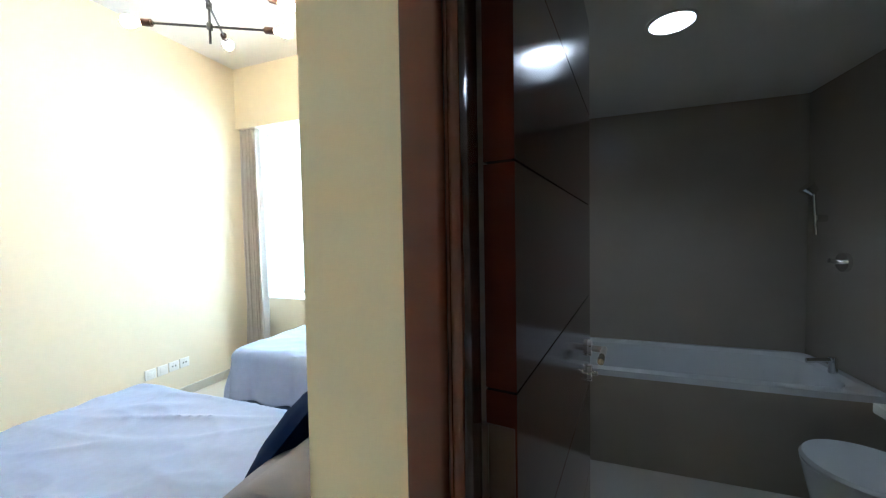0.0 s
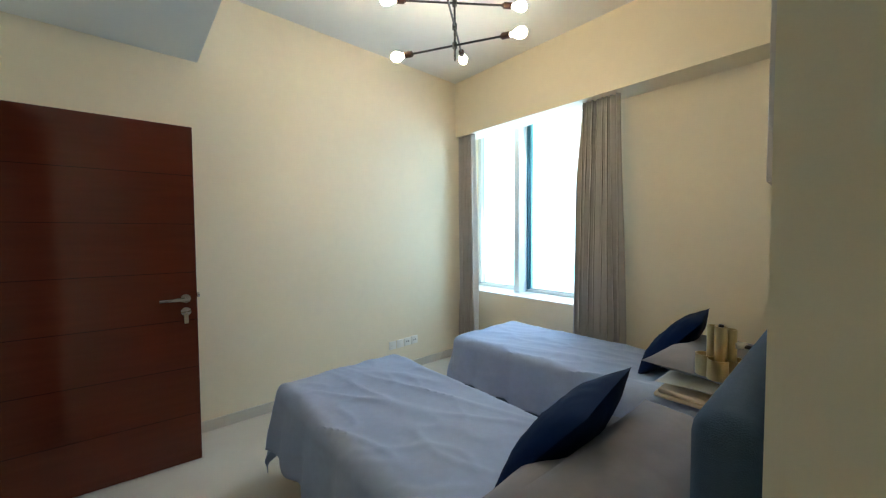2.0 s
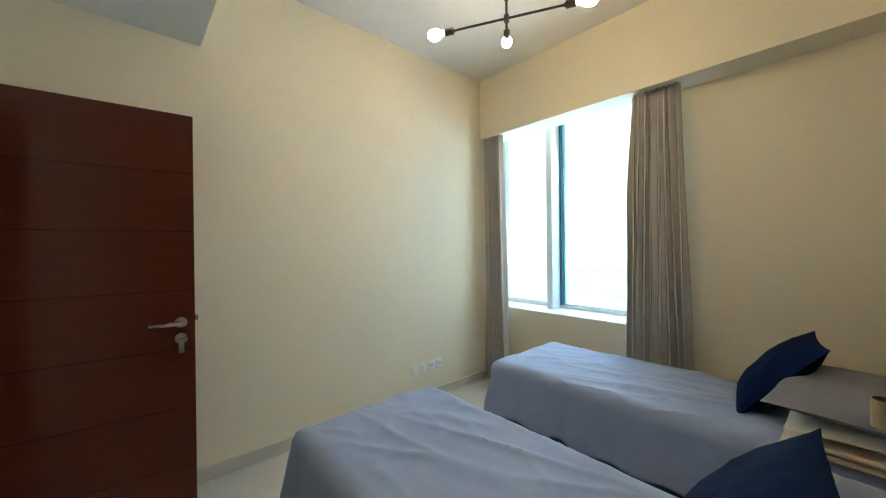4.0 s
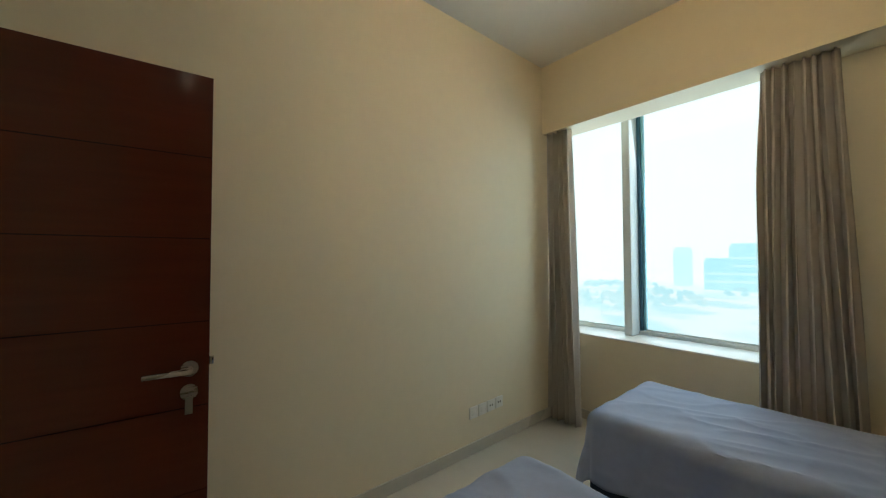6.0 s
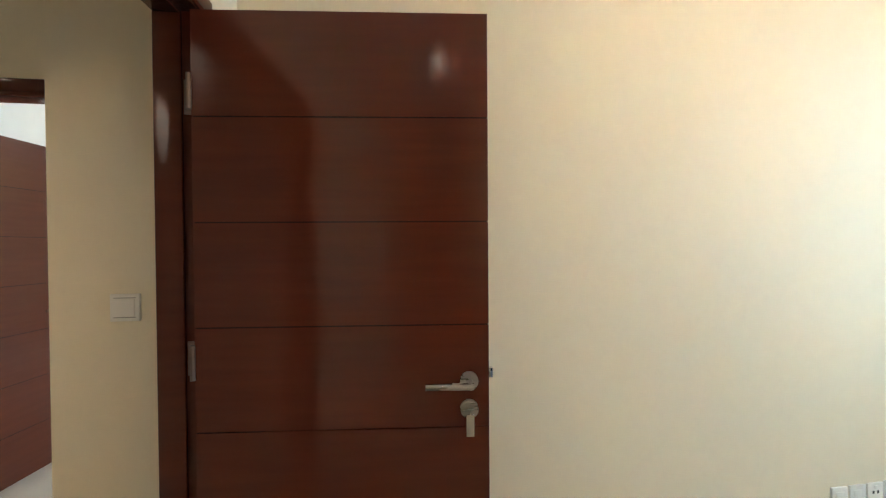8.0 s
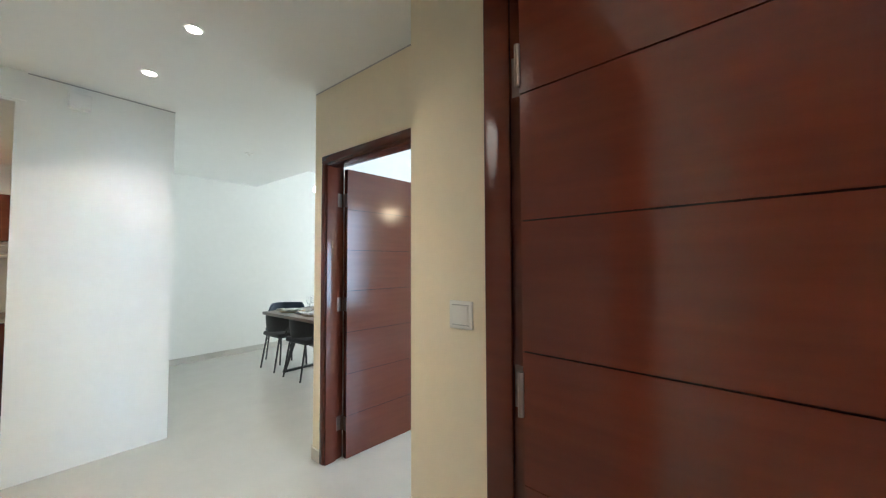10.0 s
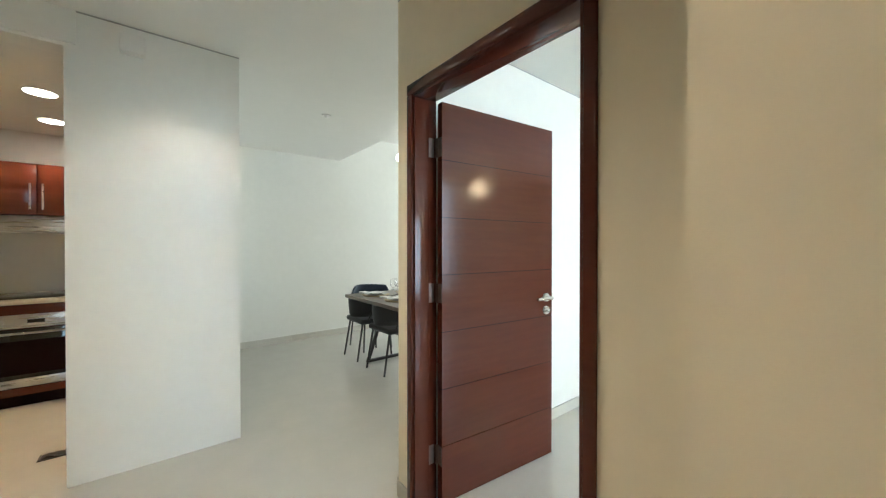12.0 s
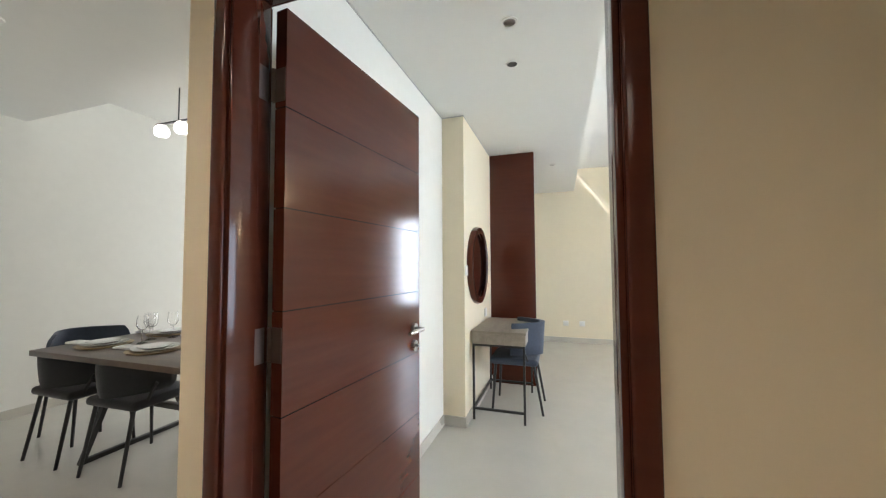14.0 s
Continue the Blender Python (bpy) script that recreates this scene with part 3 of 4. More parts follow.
for k, (a, c) in enumerate((B1, B2)):
    mid = (a + c) / 2
    if k == 1:
        single("folded_blanket", box(2.40, 2.870, 0.578, 2.855, 3.62, 0.604, 0.012, 4), M_BEIGECLOTH, "folded beige blanket on the bed under the pillows", "blanket")
        single("folded_blanket", box(2.42, 2.866, 0.605, 2.86, 3.61, 0.630, 0.012, 4), M_BEIGECLOTH, "folded beige blanket on the bed under the pillows", "blanket")
        pillow("pillow", 0.46, 0.74, 0.085, (2.63, 3.225, 0.668), 0, 0, 2, M_WHITECLOTH, "white cotton pillow under a grey one", 11)
        pillow("pillow", 0.50, 0.80, 0.12, (2.61, 3.235, 0.745), 0, 3, -2, M_PILLOW, "dark grey cotton pillow on top of a white pillow", 12)
    else:
        pillow("pillow", 0.36, 0.78, 0.13, (2.712, mid + 0.05, 0.772), 0, 4, -2, M_PILLOW, "grey cotton pillow stacked on another pillow", 14)
        pillow("pillow", 0.50, 0.80, 0.20, (2.62, mid + 0.02, 0.672), 0, 3, 2, M_PILLOW, "grey cotton pillow lying flat on the bed", 13)
pillow("cushion", 0.47, 0.48, 0.15, (2.425, 1.95, 0.758), 0, -50, 8, M_NAVY, "navy velvet cushion leaning on the pillow", 21, "navy cushions")
pillow("cushion", 0.50, 0.48, 0.15, (2.345, 3.40, 0.745), 0, -50, 8, M_NAVY, "navy velvet cushion leaning on the pillow", 22, "navy cushions")


def curtain(x0a, x1a, x0b, x1b, y, z0, z1, pleats, seed, label):
    """Hanging cloth between x0a..x1a at the top and x0b..x1b at the hem, in deep pleats."""
    bm = bmesh.new()
    nx, nz = pleats * 14, 30
    rows = []
    for k in range(nz + 1):
        f = k / nz
        z = z1 + (z0 - z1) * f
        xa, xb = x0a + (x0b - x0a) * f, x1a + (x1b - x1a) * f
        row = []
        for i in range(nx + 1):
            u = i / nx
            ph = 2 * math.pi * pleats * u + 0.5 * math.sin(3 * f + seed) + 3.6 * noise.noise((u * 4.5, f * 0.7, seed)) + 1.2 * noise.noise((u * 11.0, f * 0.5, seed + 4))
            amp = (0.038 + 0.022 * noise.noise((u * 5, seed, f))) * (0.75 + 0.35 * f)
            row.append(bm.verts.new((xa + (xb - xa) * u + 0.008 * math.sin(2 * ph), y + amp * math.sin(ph), z)))
        rows.append(row)
    for a, b in zip(rows, rows[1:]):
        for i in range(nx):
            bm.faces.new((a[i], a[i + 1], b[i + 1], b[i]))
    ob = single("curtain", bm, M_CURTAIN, label, "curtain", "window curtains")
    return solid(ob, 0.003)


curtain(0.003, 0.245, 0.003, 0.305, 3.797, 0.012, 2.549, 5, 1.0, "narrow taupe curtain drawn to the room corner")
curtain(1.480, 1.810, 1.425, 1.880, 3.850, 0.012, 2.549, 8, 2.0, "taupe pleated curtain drawn to the side of the window")


def chandelier():
    c = thing("chandelier", (1.446, 2.368, 0), "black metal chandelier with three crossed bars and six lit bulbs", "chandelier")
    part("canopy", lathe([(0, 3.165), (0.06, 3.165), (0.06, 3.150), (0.012, 3.135), (0, 3.135)], 24), M_BLACK, c)
    part("rod", tube((0, 0, 2.472), (0, 0, 3.140), 0.0065, 10), M_BLACK, c)
    # direction and height of each bar, half length
    for dx, dy, z, half in ((0.366, 0.491, 2.812, 0.30), (0.40, -0.51, 2.674, 0.30), (0.506, 0.274, 2.562, 0.285)):
        d = Vector((dx, dy, 0)).normalized()
        part("joint", tube((0, 0, z - 0.016), (0, 0, z + 0.016), 0.0145, 14), M_BLACK, c)
        bar = part("bar", tube(-half * d + Vector((0, 0, z)), half * d + Vector((0, 0, z)), 0.0062, 10), M_BLACK, c)
        for s in (-1, 1):
            a = s * half * d + Vector((0, 0, z))
            bm = tube(a, a + s * 0.048 * d, 0.0185, 18)
            add_tube(bm, a - s * 0.008 * d, a, 0.011, 14)
            part("socket", bm, M_BRONZE, bar, "bronze lamp socket")
            prof = [(0.0, 0.0), (0.011, 0.002), (0.014, 0.020), (0.026, 0.040), (0.031, 0.062), (0.027, 0.083), (0.014, 0.096), (0.0, 0.099)]
            bm = lathe(prof, 18)
            q = (s * d).to_track_quat("Z", "Y").to_matrix().to_4x4()
            bm.transform(Matrix.Translation(a + s * 0.046 * d) @ q)
            part("bulb", bm, M_BULB, bar, "lit clear light bulb")


chandelier()

sd = thing("smoke_detector", (1.513, 2.91, 0), "white round smoke detector on the ceiling", "smoke detector")
part("body", lathe([(0, 3.164), (0.052, 3.164), (0.052, 3.145), (0.040, 3.128), (0.025, 3.122), (0, 3.122)], 24), M_PLASTIC, sd)
part("sensor", lathe([(0, 3.122), (0.016, 3.122), (0.014, 3.100), (0, 3.100)], 16), M_GRATE, sd, "dark sensor tip")


def socket_plate(name, x, y, z, size, label, detail):
    """A wall plate on the west wall."""
    p = thing(name, (x, y, z), label, "socket", "wall sockets")
    part("plate", box(0, -size / 2, -size / 2, 0.009, size / 2, size / 2, 0.003, 3), M_PLASTIC, p)
    if detail:
        for yy in (-0.012, 0.012):
            part("hole", box(0.0085, yy - 0.005, -0.005, 0.0098, yy + 0.005, 0.008), M_BLACK, p)
        part("switch", box(0.0085, -0.008, 0.018, 0.012, 0.008, 0.032, 0.001), M_PLASTIC, p)
    else:
        part("insert", box(0.0085, -0.022, -0.022, 0.0105, 0.022, 0.022, 0.002), M_PLASTIC, p)


socket_plate("wall_socket", 0.0, 2.845, 0.295, 0.084, "white plastic wall plate above the skirting", False)
socket_plate("wall_socket", 0.0, 2.938, 0.297, 0.084, "white plastic wall plate above the skirting", False)
socket_plate("wall_socket", 0.0, 3.030, 0.300, 0.084, "white plastic wall socket above the skirting", True)
socket_plate("wall_socket", 0.0, 3.122, 0.303, 0.084, "white plastic wall socket above the skirting", True)

# wall lamp between the beds
wlp = thing("wall_lamp", (2.715, 2.66, 0.835), "brushed brass cluster lamp on a black wall arm", "wall lamp")
for dx, dy, r, z0, z1 in ((-0.048, -0.02, 0.036, 0.0, 0.085), (0.0, -0.052, 0.036, 0.0, 0.080), (0.050, -0.02, 0.036, 0.0, 0.085), (0.0, 0.03, 0.036, 0.0, 0.085)):
    part("lower_tube", lathe([(0, z0), (r, z0), (r, z1), (r - 0.004, z1), (r - 0.004, z1 - 0.02), (0, z1 - 0.02)], 22, (dx, dy, 0)), M_BRASS, wlp)
for dx, dy, r, z0, z1 in ((-0.026, -0.006, 0.022, 0.065, 0.205), (0.004, -0.030, 0.022, 0.055, 0.210), (0.030, -0.004, 0.022, 0.065, 0.200)):
    part("upper_tube", lathe([(0, z0), (r, z0), (r, z1), (r - 0.004, z1), (r - 0.004, z1 - 0.02), (0, z1 - 0.02)], 18, (dx, dy, 0)), M_BRASS, wlp)
part("knob", tube((0.004, -0.03, 0.19), (0.004, -0.03, 0.218), 0.009, 12), M_BLACK, wlp)
part("arm", tube((0.03, 0.0, 0.140), (0.25, 0.02, 0.125), 0.008, 10), M_BLACK, wlp)
part("swivel", tube((0.045, -0.014, 0.139), (0.075, 0.014, 0.139), 0.013, 12), M_STEEL, wlp)
part("wall_mount", tube((0.236, 0.02, 0.125), (0.264, 0.02, 0.125), 0.032, 20), M_STEEL, wlp)


def canvas_print(x0, y0, y1, z0, z1, seed, label):
    c = thing("canvas_print", (x0, y0, z0), label, "picture", "canvas prints", 1.46)
    w, h = y1 - y0, z1 - z0
    part("canvas", box(0, 0, 0, 0.033, w, h, 0.002), M_PINK, c)
    rnd = random.Random(seed)
    for k in range(5):
        bm = bmesh.new()
        cy, cz, ang, ln, wd = rnd.uniform(0.2, 0.8) * w, rnd.uniform(0.2, 0.8) * h, rnd.uniform(0.9, 2.2), rnd.uniform(0.10, 0.17), rnd.uniform(0.025, 0.045)
        vs = []
        for i in range(16):
            a = 2 * math.pi * i / 16
            u, v = ln * math.cos(a), wd * math.sin(a) * (1 - 0.5 * math.cos(a))
            y = min(max(cy + u * math.cos(ang) - v * math.sin(ang), 0.004), w - 0.004)
            z = min(max(cz + u * math.sin(ang) + v * math.cos(ang), 0.004), h - 0.004)
            vs.append(bm.verts.new((-0.0012, y, z)))
        bm.faces.new(vs)
        bmesh.ops.solidify(bm, geom=bm.faces, thickness=0.001)
        part("brush_stroke", bm, M_STROKE, c, "dark grey painted leaf shape")


M_STROKE = material("grey_paint_stroke", (0.36, 0.32, 0.31), 0.7, grain=0.2, scale=20)
canvas_print(2.955, 1.62, 2.20, 1.50, 2.08, 3, "pale canvas print with grey leaf shapes")
canvas_print(2.917, 3.10, 3.66, 1.49, 2.06, 4, "pale canvas print with grey leaf shapes")

# lobby ceiling access panel
ap = thing("access_panel", (1.1, 0.78, SOFFIT), "white access panel flush in the lobby ceiling", "access panel")
part("panel", box(-0.30, -0.25, -0.004, 0.30, 0.25, 0.0, 0.001, 1), M_CEIL, ap)

# ---- hall things ----
sw = thing("light_switch", (0.14, 0.062, 1.238), "white square light switch with two rockers", "light switch")
part("plate", box(0, -0.043, -0.043, 0.009, 0.043, 0.043, 0.003, 3), M_PLASTIC, sw)
part("rocker", box(0.0085, -0.030, -0.028, 0.0125, 0.030, 0.028, 0.002, 2), M_PLASTIC, sw)
for z in (-0.032, 0.029):
    part("groove", box(0.0088, -0.032, z, 0.0094, 0.032, z + 0.003), M_SEAM, sw)
bx = thing("sensor_box", (0.715, -2.844, 2.53), "small white plastic sensor box high on the wall", "sensor")
part("body", box(-0.058, -0.012, -0.045, 0.058, 0.055, 0.06, 0.006, 3), M_PLASTIC, bx)


def downlight(x, y, z, r, mat, label, group):
    d = thing("downlight", (x, y, z), label, "downlight", group)
    part("ring", lathe([(r + 0.012, 0), (r + 0.012, -0.006), (r, -0.006), (r, 0)], 28), M_PLASTIC, d)
    part("lens", lathe([(0, -0.003), (r, -0.003), (r, 0), (0, 0)], 28), mat, d)


downlight(0.42, -1.50, HALL_CEIL, 0.035, M_DOWN, "small lit round downlight in the hall ceiling", "hall downlights")
downlight(0.453, -2.24, HALL_CEIL, 0.035, M_DOWN, "small lit round downlight in the hall ceiling", "hall downlights")
downlight(1.258, -3.82, 2.45, 0.085, M_DOWN, "wide lit round downlight in the kitchen ceiling", "kitchen downlights")
downlight(1.325, -4.63, 2.45, 0.085, M_DOWN, "wide lit round downlight in the kitchen ceiling", "kitchen downlights")
downlight(3.705, 2.73, 2.30, 0.085, M_DOWNCOOL, "lit round downlight in the bathroom ceiling", "")
downlight(1.68, 0.955, SOFFIT, 0.035, M_DOWN, "small lit round downlight in the bedroom lobby ceiling", "")
for x, y, z, m in ((-1.55, -0.93, STUDY_CEIL, M_STEEL), (-1.95, -0.965, STUDY_CEIL, M_GRATE), (-4.43, -0.77, STUDY_CEIL, M_STEEL)):
    downlight(x, y, z, 0.032, m, "unlit round downlight in the study ceiling", "study downlights")
for x, y in ((-0.72, -3.55),):
    sp = thing("sprinkler", (x, y, HALL_CEIL), "white ceiling sprinkler head", "sprinkler")
    part("plate", lathe([(0, 0), (0.045, 0), (0.042, -0.010), (0, -0.012)], 20), M_PLASTIC, sp)
    part("nozzle", tube((0, 0, -0.010), (0, 0, -0.025), 0.012, 12), M_PLASTIC, sp)
for x, y in ((1.75, -3.55), (1.95, -4.35)):
    gr = thing("ceiling_vent", (x, y, 2.45), "small dark slot vent in the kitchen ceiling", "vent", "kitchen vents")
    part("frame", box(-0.13, -0.035, -0.005, 0.13, 0.035, 0, 0.001), M_GRATE, gr)
gt = thing("floor_grate", (1.04, -3.36, 0), "dark metal floor grate in the kitchen", "floor grate")
part("frame", box(-0.16, -0.045, 0, 0.16, 0.045, 0.004), M_GRATE, gt)
for k in range(7):
    part("bar", box(-0.15, -0.038 + k * 0.0115, 0.004, 0.15, -0.033 + k * 0.0115, 0.007), M_STEEL, gt)

# ---- kitchen ----
KY = -4.50


def base_cabinet(x0, x1, label, group="base cabinets"):
    c = thing("base_cabinet", (x0, -5.10, 0), label, "cabinet", group)
    w = x1 - x0
    part("body", box(0.002, 0, 0.10, w - 0.002, 0.578, 0.86), M_WOOD, c)
    part("plinth", box(0, 0, 0, w, 0.53, 0.10), M_GROOVE, c)
    dr = part("door", box(0.004, 0.579, 0.108, w - 0.004, 0.598, 0.856, 0.002), M_WOOD, c)
    part("handle", tube((w - 0.06, 0.622, 0.60), (w - 0.06, 0.622, 0.80), 0.006, 10), M_STEEL, dr)


base_cabinet(1.70, 2.30, "dark mahogany kitchen base cabinet")
base_cabinet(0.50, 1.10, "dark mahogany kitchen base cabinet")
ov = thing("oven", (1.10, -5.10, 0), "built-in stainless steel oven with a dark glass door", "oven")
part("housing", box(0.002, 0, 0.10, 0.598, 0.575, 0.86), M_WOOD, ov)
part("plinth", box(0, 0, 0, 0.60, 0.53, 0.10), M_GROOVE, ov)
part("control_panel", box(0.005, 0.576, 0.665, 0.595, 0.602, 0.775, 0.003), M_STEEL, ov, "brushed steel control panel")
part("display", box(0.26, 0.602, 0.705, 0.36, 0.604, 0.735), M_OVENGLASS, ov)
for x in (0.10, 0.50):
    part("knob", tube((x, 0.602, 0.72), (x, 0.622, 0.72), 0.017, 18), M_STEEL, ov)
od = part("oven_door", box(0.005, 0.576, 0.175, 0.595, 0.600, 0.658, 0.003), M_OVENGLASS, ov, "dark glass oven door")
part("lower_trim", box(0.006, 0.600, 0.176, 0.594, 0.604, 0.245, 0.001), M_STEEL, od)
part("inner_window", box(0.09, 0.600, 0.28, 0.51, 0.602, 0.56, 0.001), M_GROOVE, od)
part("handle_bar", tube((0.03, 0.640, 0.628), (0.57, 0.640, 0.628), 0.010, 12), M_STEEL, od)
for x in (0.06, 0.54):
    part("bracket", tube((x, 0.600, 0.628), (x, 0.640, 0.628), 0.008, 10), M_STEEL, od)
part("filler", box(0.005, 0.576, 0.782, 0.595, 0.598, 0.856, 0.002), M_WOOD, ov)
part("filler", box(0.005, 0.576, 0.108, 0.595, 0.598, 0.168, 0.002), M_WOOD, ov)
single("worktop", box(0.275, -5.215, 0.862, 2.60, KY + 0.02, 0.902, 0.004), M_COUNTER, "beige stone kitchen worktop", "worktop")
structure("wall_kitchen_splashback", box(0.275, -5.215, 0.902, 3.6, -5.188, 1.60), M_SPLASH, "pale glossy splashback", "wall")
hb = thing("hob", (1.40, -4.82, 0.902), "black glass cooking hob set in the worktop", "hob")
part("glass", box(-0.29, -0.25, 0, 0.29, 0.25, 0.006, 0.002), M_OVENGLASS, hb)
hd = thing("cooker_hood", (1.40, -5.18, 1.47), "slim stainless steel cooker hood under the wall cabinets", "cooker hood")
part("body", box(-0.45, 0, 0.03, 0.45, 0.36, 0.15, 0.004), M_STEEL, hd)
part("visor", box(-0.45, 0.10, 0.0, 0.45, 0.56, 0.045, 0.006), M_STEEL, hd)
part("lamp_strip", box(-0.30, 0.40, -0.004, 0.30, 0.46, 0.0), M_PLASTIC, hd)


def wall_cabinet(x0, x1, handle_at):
    c = thing("wall_cabinet", (x0, -5.19, 1.625), "dark mahogany kitchen wall cabinet with steel bar handle", "cabinet", "wall cabinets")
    w = x1 - x0
    part("body", box(0.001, 0, 0, w - 0.001, 0.39, 0.46), M_WOOD, c)
    d = part("door", box(0.003, 0.391, 0.003, w - 0.003, 0.410, 0.457, 0.002), M_WOOD, c)
    x = handle_at * w
    bm = tube((x, 0.436, 0.05), (x, 0.436, 0.28), 0.007, 10)
    for z in (0.08, 0.25):
        add_tube(bm, (x, 0.410, z), (x, 0.436, z), 0.005, 8)
    part("handle", bm, M_STEEL, d)


for a, b, h in ((0.30, 0.90, 0.9), (0.90, 1.45, 0.93), (1.45, 2.00, 0.07), (2.00, 2.60, 0.9)):
    wall_cabinet(a, b, h)

# ---- dining room ----
TX0, TX1, TY0, TY1 = -2.12, -1.175, -4.16, -2.40
tb = thing("dining_table", ((TX0 + TX1) / 2, (TY0 + TY1) / 2, 0), "dark walnut dining table on black steel trestles, laid for dinner", "table")
hw, hl = (TX1 - TX0) / 2, (TY1 - TY0) / 2
part("tabletop", box(-hw, -hl, 0.722, hw, hl, 0.760, 0.004), M_TABLE, tb)
for s in (-1, 1):
    yy = s * (hl - 0.38)
    for q in (-1, 1):
        bm = bmesh.new()
        add_tube(bm, (q * 0.36, yy, 0.0), (q * 0.10, yy, 0.722), 0.022, 4)
        part("leg", bm, M_BLACK, tb)
    part("foot_bar", box(-0.36, yy - 0.018, 0.0, 0.36, yy + 0.018, 0.030, 0.002), M_BLACK, tb)
part("stretcher", box(-0.02, -(hl - 0.38), 0.28, 0.02, hl - 0.38, 0.32, 0.002), M_BLACK, tb)


def chair_mesh_back(width, z0, z1, depth, curve, thick, x0):
    """A curved, padded backrest about the +x side, at x0."""
    bm = bmesh.new()
    n, m = 16, 8
    front, rear = [], []
    for k in range(m + 1):
        z = z0 + (z1 - z0) * k / m
        taper = 1 - 0.22 * (abs(k / m - 0.55) * 2) ** 3
        fr, rr = [], []
        for i in range(n + 1):
            a = -1 + 2 * i / n
            y = a * width / 2 * taper
            x = x0 - curve * (a * a) + depth * (k / m)
            fr.append(bm.verts.new((x - thick / 2, y, z)))
            rr.append(bm.verts.new((x + thick / 2, y * 1.02, z)))
        front.append(fr)
        rear.append(rr)
    for k in range(m):
        for i in range(n):
            bm.faces.new((front[k][i], front[k + 1][i], front[k + 1][i + 1], front[k][i + 1]))
            bm.faces.new((rear[k][i], rear[k][i + 1], rear[k + 1][i + 1], rear[k + 1][i]))
        for i in (0, n):
            bm.faces.new((front[k][i], rear[k][i], rear[k + 1][i], front[k + 1][i]))
    for k in (0, m):
        for i in range(n):
            bm.faces.new((front[k][i], front[k][i + 1], rear[k][i + 1], rear[k][i]))
    return bm


def dining_chair(place, rz, cloth, legs_mat, label, group, top=0.716):
    """Padded chair facing -x, its back at +x."""
    c = thing("dining_chair", place, label, "chair", group, rz)
    bm = box(-0.23, -0.225, 0.425, 0.20, 0.225, 0.485, 0.028, 4)
    part("seat", bm, cloth, c)
    part("backrest", chair_mesh_back(0.53, 0.505, top, 0.02, 0.24, 0.04, 0.215), cloth, c)
    for x, y, fx, fy in ((-0.18, -0.17, -0.21, -0.20), (-0.18, 0.17, -0.21, 0.20), (0.16, -0.17, 0.235, -0.185), (0.16, 0.17, 0.235, 0.185)):
        part("leg", tube((fx, fy, 0.0), (x, y, 0.435), 0.010, 10, 0.013), legs_mat, c)
    for y in (-0.14, 0.14):
        part("back_post", tube((0.12, y * 1.45, 0.44), (0.075, y * 1.72, 0.58), 0.010, 10), legs_mat, c)
    return c


near = dining_chair((-1.435, -4.05, 0), 0, M_GREYCHAIR, M_BLACK, "charcoal padded dining chair with black steel legs", "dining chairs")
copy_thing(near, pose(-1.435, -3.44, 0, 0, 0, 2))
dining_chair((-1.62, -4.36, 0), -90, M_BLUECHAIR, M_BLACK, "slate blue padded chair at the head of the dining table", "dining chairs", 0.815)


def plate_profile(r):
    return [(0, 0), (r * 0.6, 0), (r, 0.014), (r, 0.018), (r * 0.62, 0.006), (0, 0.006)]


def place_setting(x, y):
    z = 0.760
    ch = thing("charger_plate", (x, y, z), "round gold charger plate on the table", "plate", "charger plates")
    part("disc", lathe([(0, 0), (0.155, 0), (0.165, 0.010), (0.160, 0.012), (0.12, 0.006), (0, 0.006)], 32), M_RATTAN, ch)
    p = thing("dinner_plate", (x, y, z + 0.007), "white china dinner plate on a charger", "plate", "dinner plates")
    part("disc", lathe(plate_profile(0.135), 32), M_CHINA, p)
    p2 = thing("side_plate", (x, y, z + 0.016), "white china side plate on the dinner plate", "plate", "side plates")
    part("disc", lathe(plate_profile(0.10), 28), M_CHINA, p2)


def napkin(x, y, rz):
    n = thing("napkin", (x, y, 0.760), "folded white cloth napkin on the table", "napkin", "napkins", rz)
    part("cloth", box(-0.045, -0.10, 0, 0.045, 0.10, 0.016, 0.006, 3), M_NAPKIN, n)


def wine_glass(x, y):
    g = thing("wine_glass", (x, y, 0.760), "clear stemmed wine glass on the table", "glass", "wine glasses")
    part("bowl", lathe([(0, 0.095), (0.020, 0.100), (0.036, 0.130), (0.036, 0.165), (0.030, 0.205), (0.0285, 0.205), (0.0345, 0.165), (0.0345, 0.131), (0.019, 0.102), (0, 0.098)], 24), M_GLASS, g)
    part("stem", lathe([(0, 0), (0.034, 0.0), (0.034, 0.003), (0.006, 0.010), (0.004, 0.05), (0.005, 0.096), (0, 0.096)], 20), M_GLASS, g)


for y in (-3.86, -3.33):
    for x in (-1.44, -1.90):
        place_setting(x, y)
        napkin(x + 0.02, y - 0.225, 4)
        s = -1 if x > -1.6 else 1
        wine_glass(x + s * 0.12, y + 0.20)
        wine_glass(x + s * 0.24, y + 0.12)

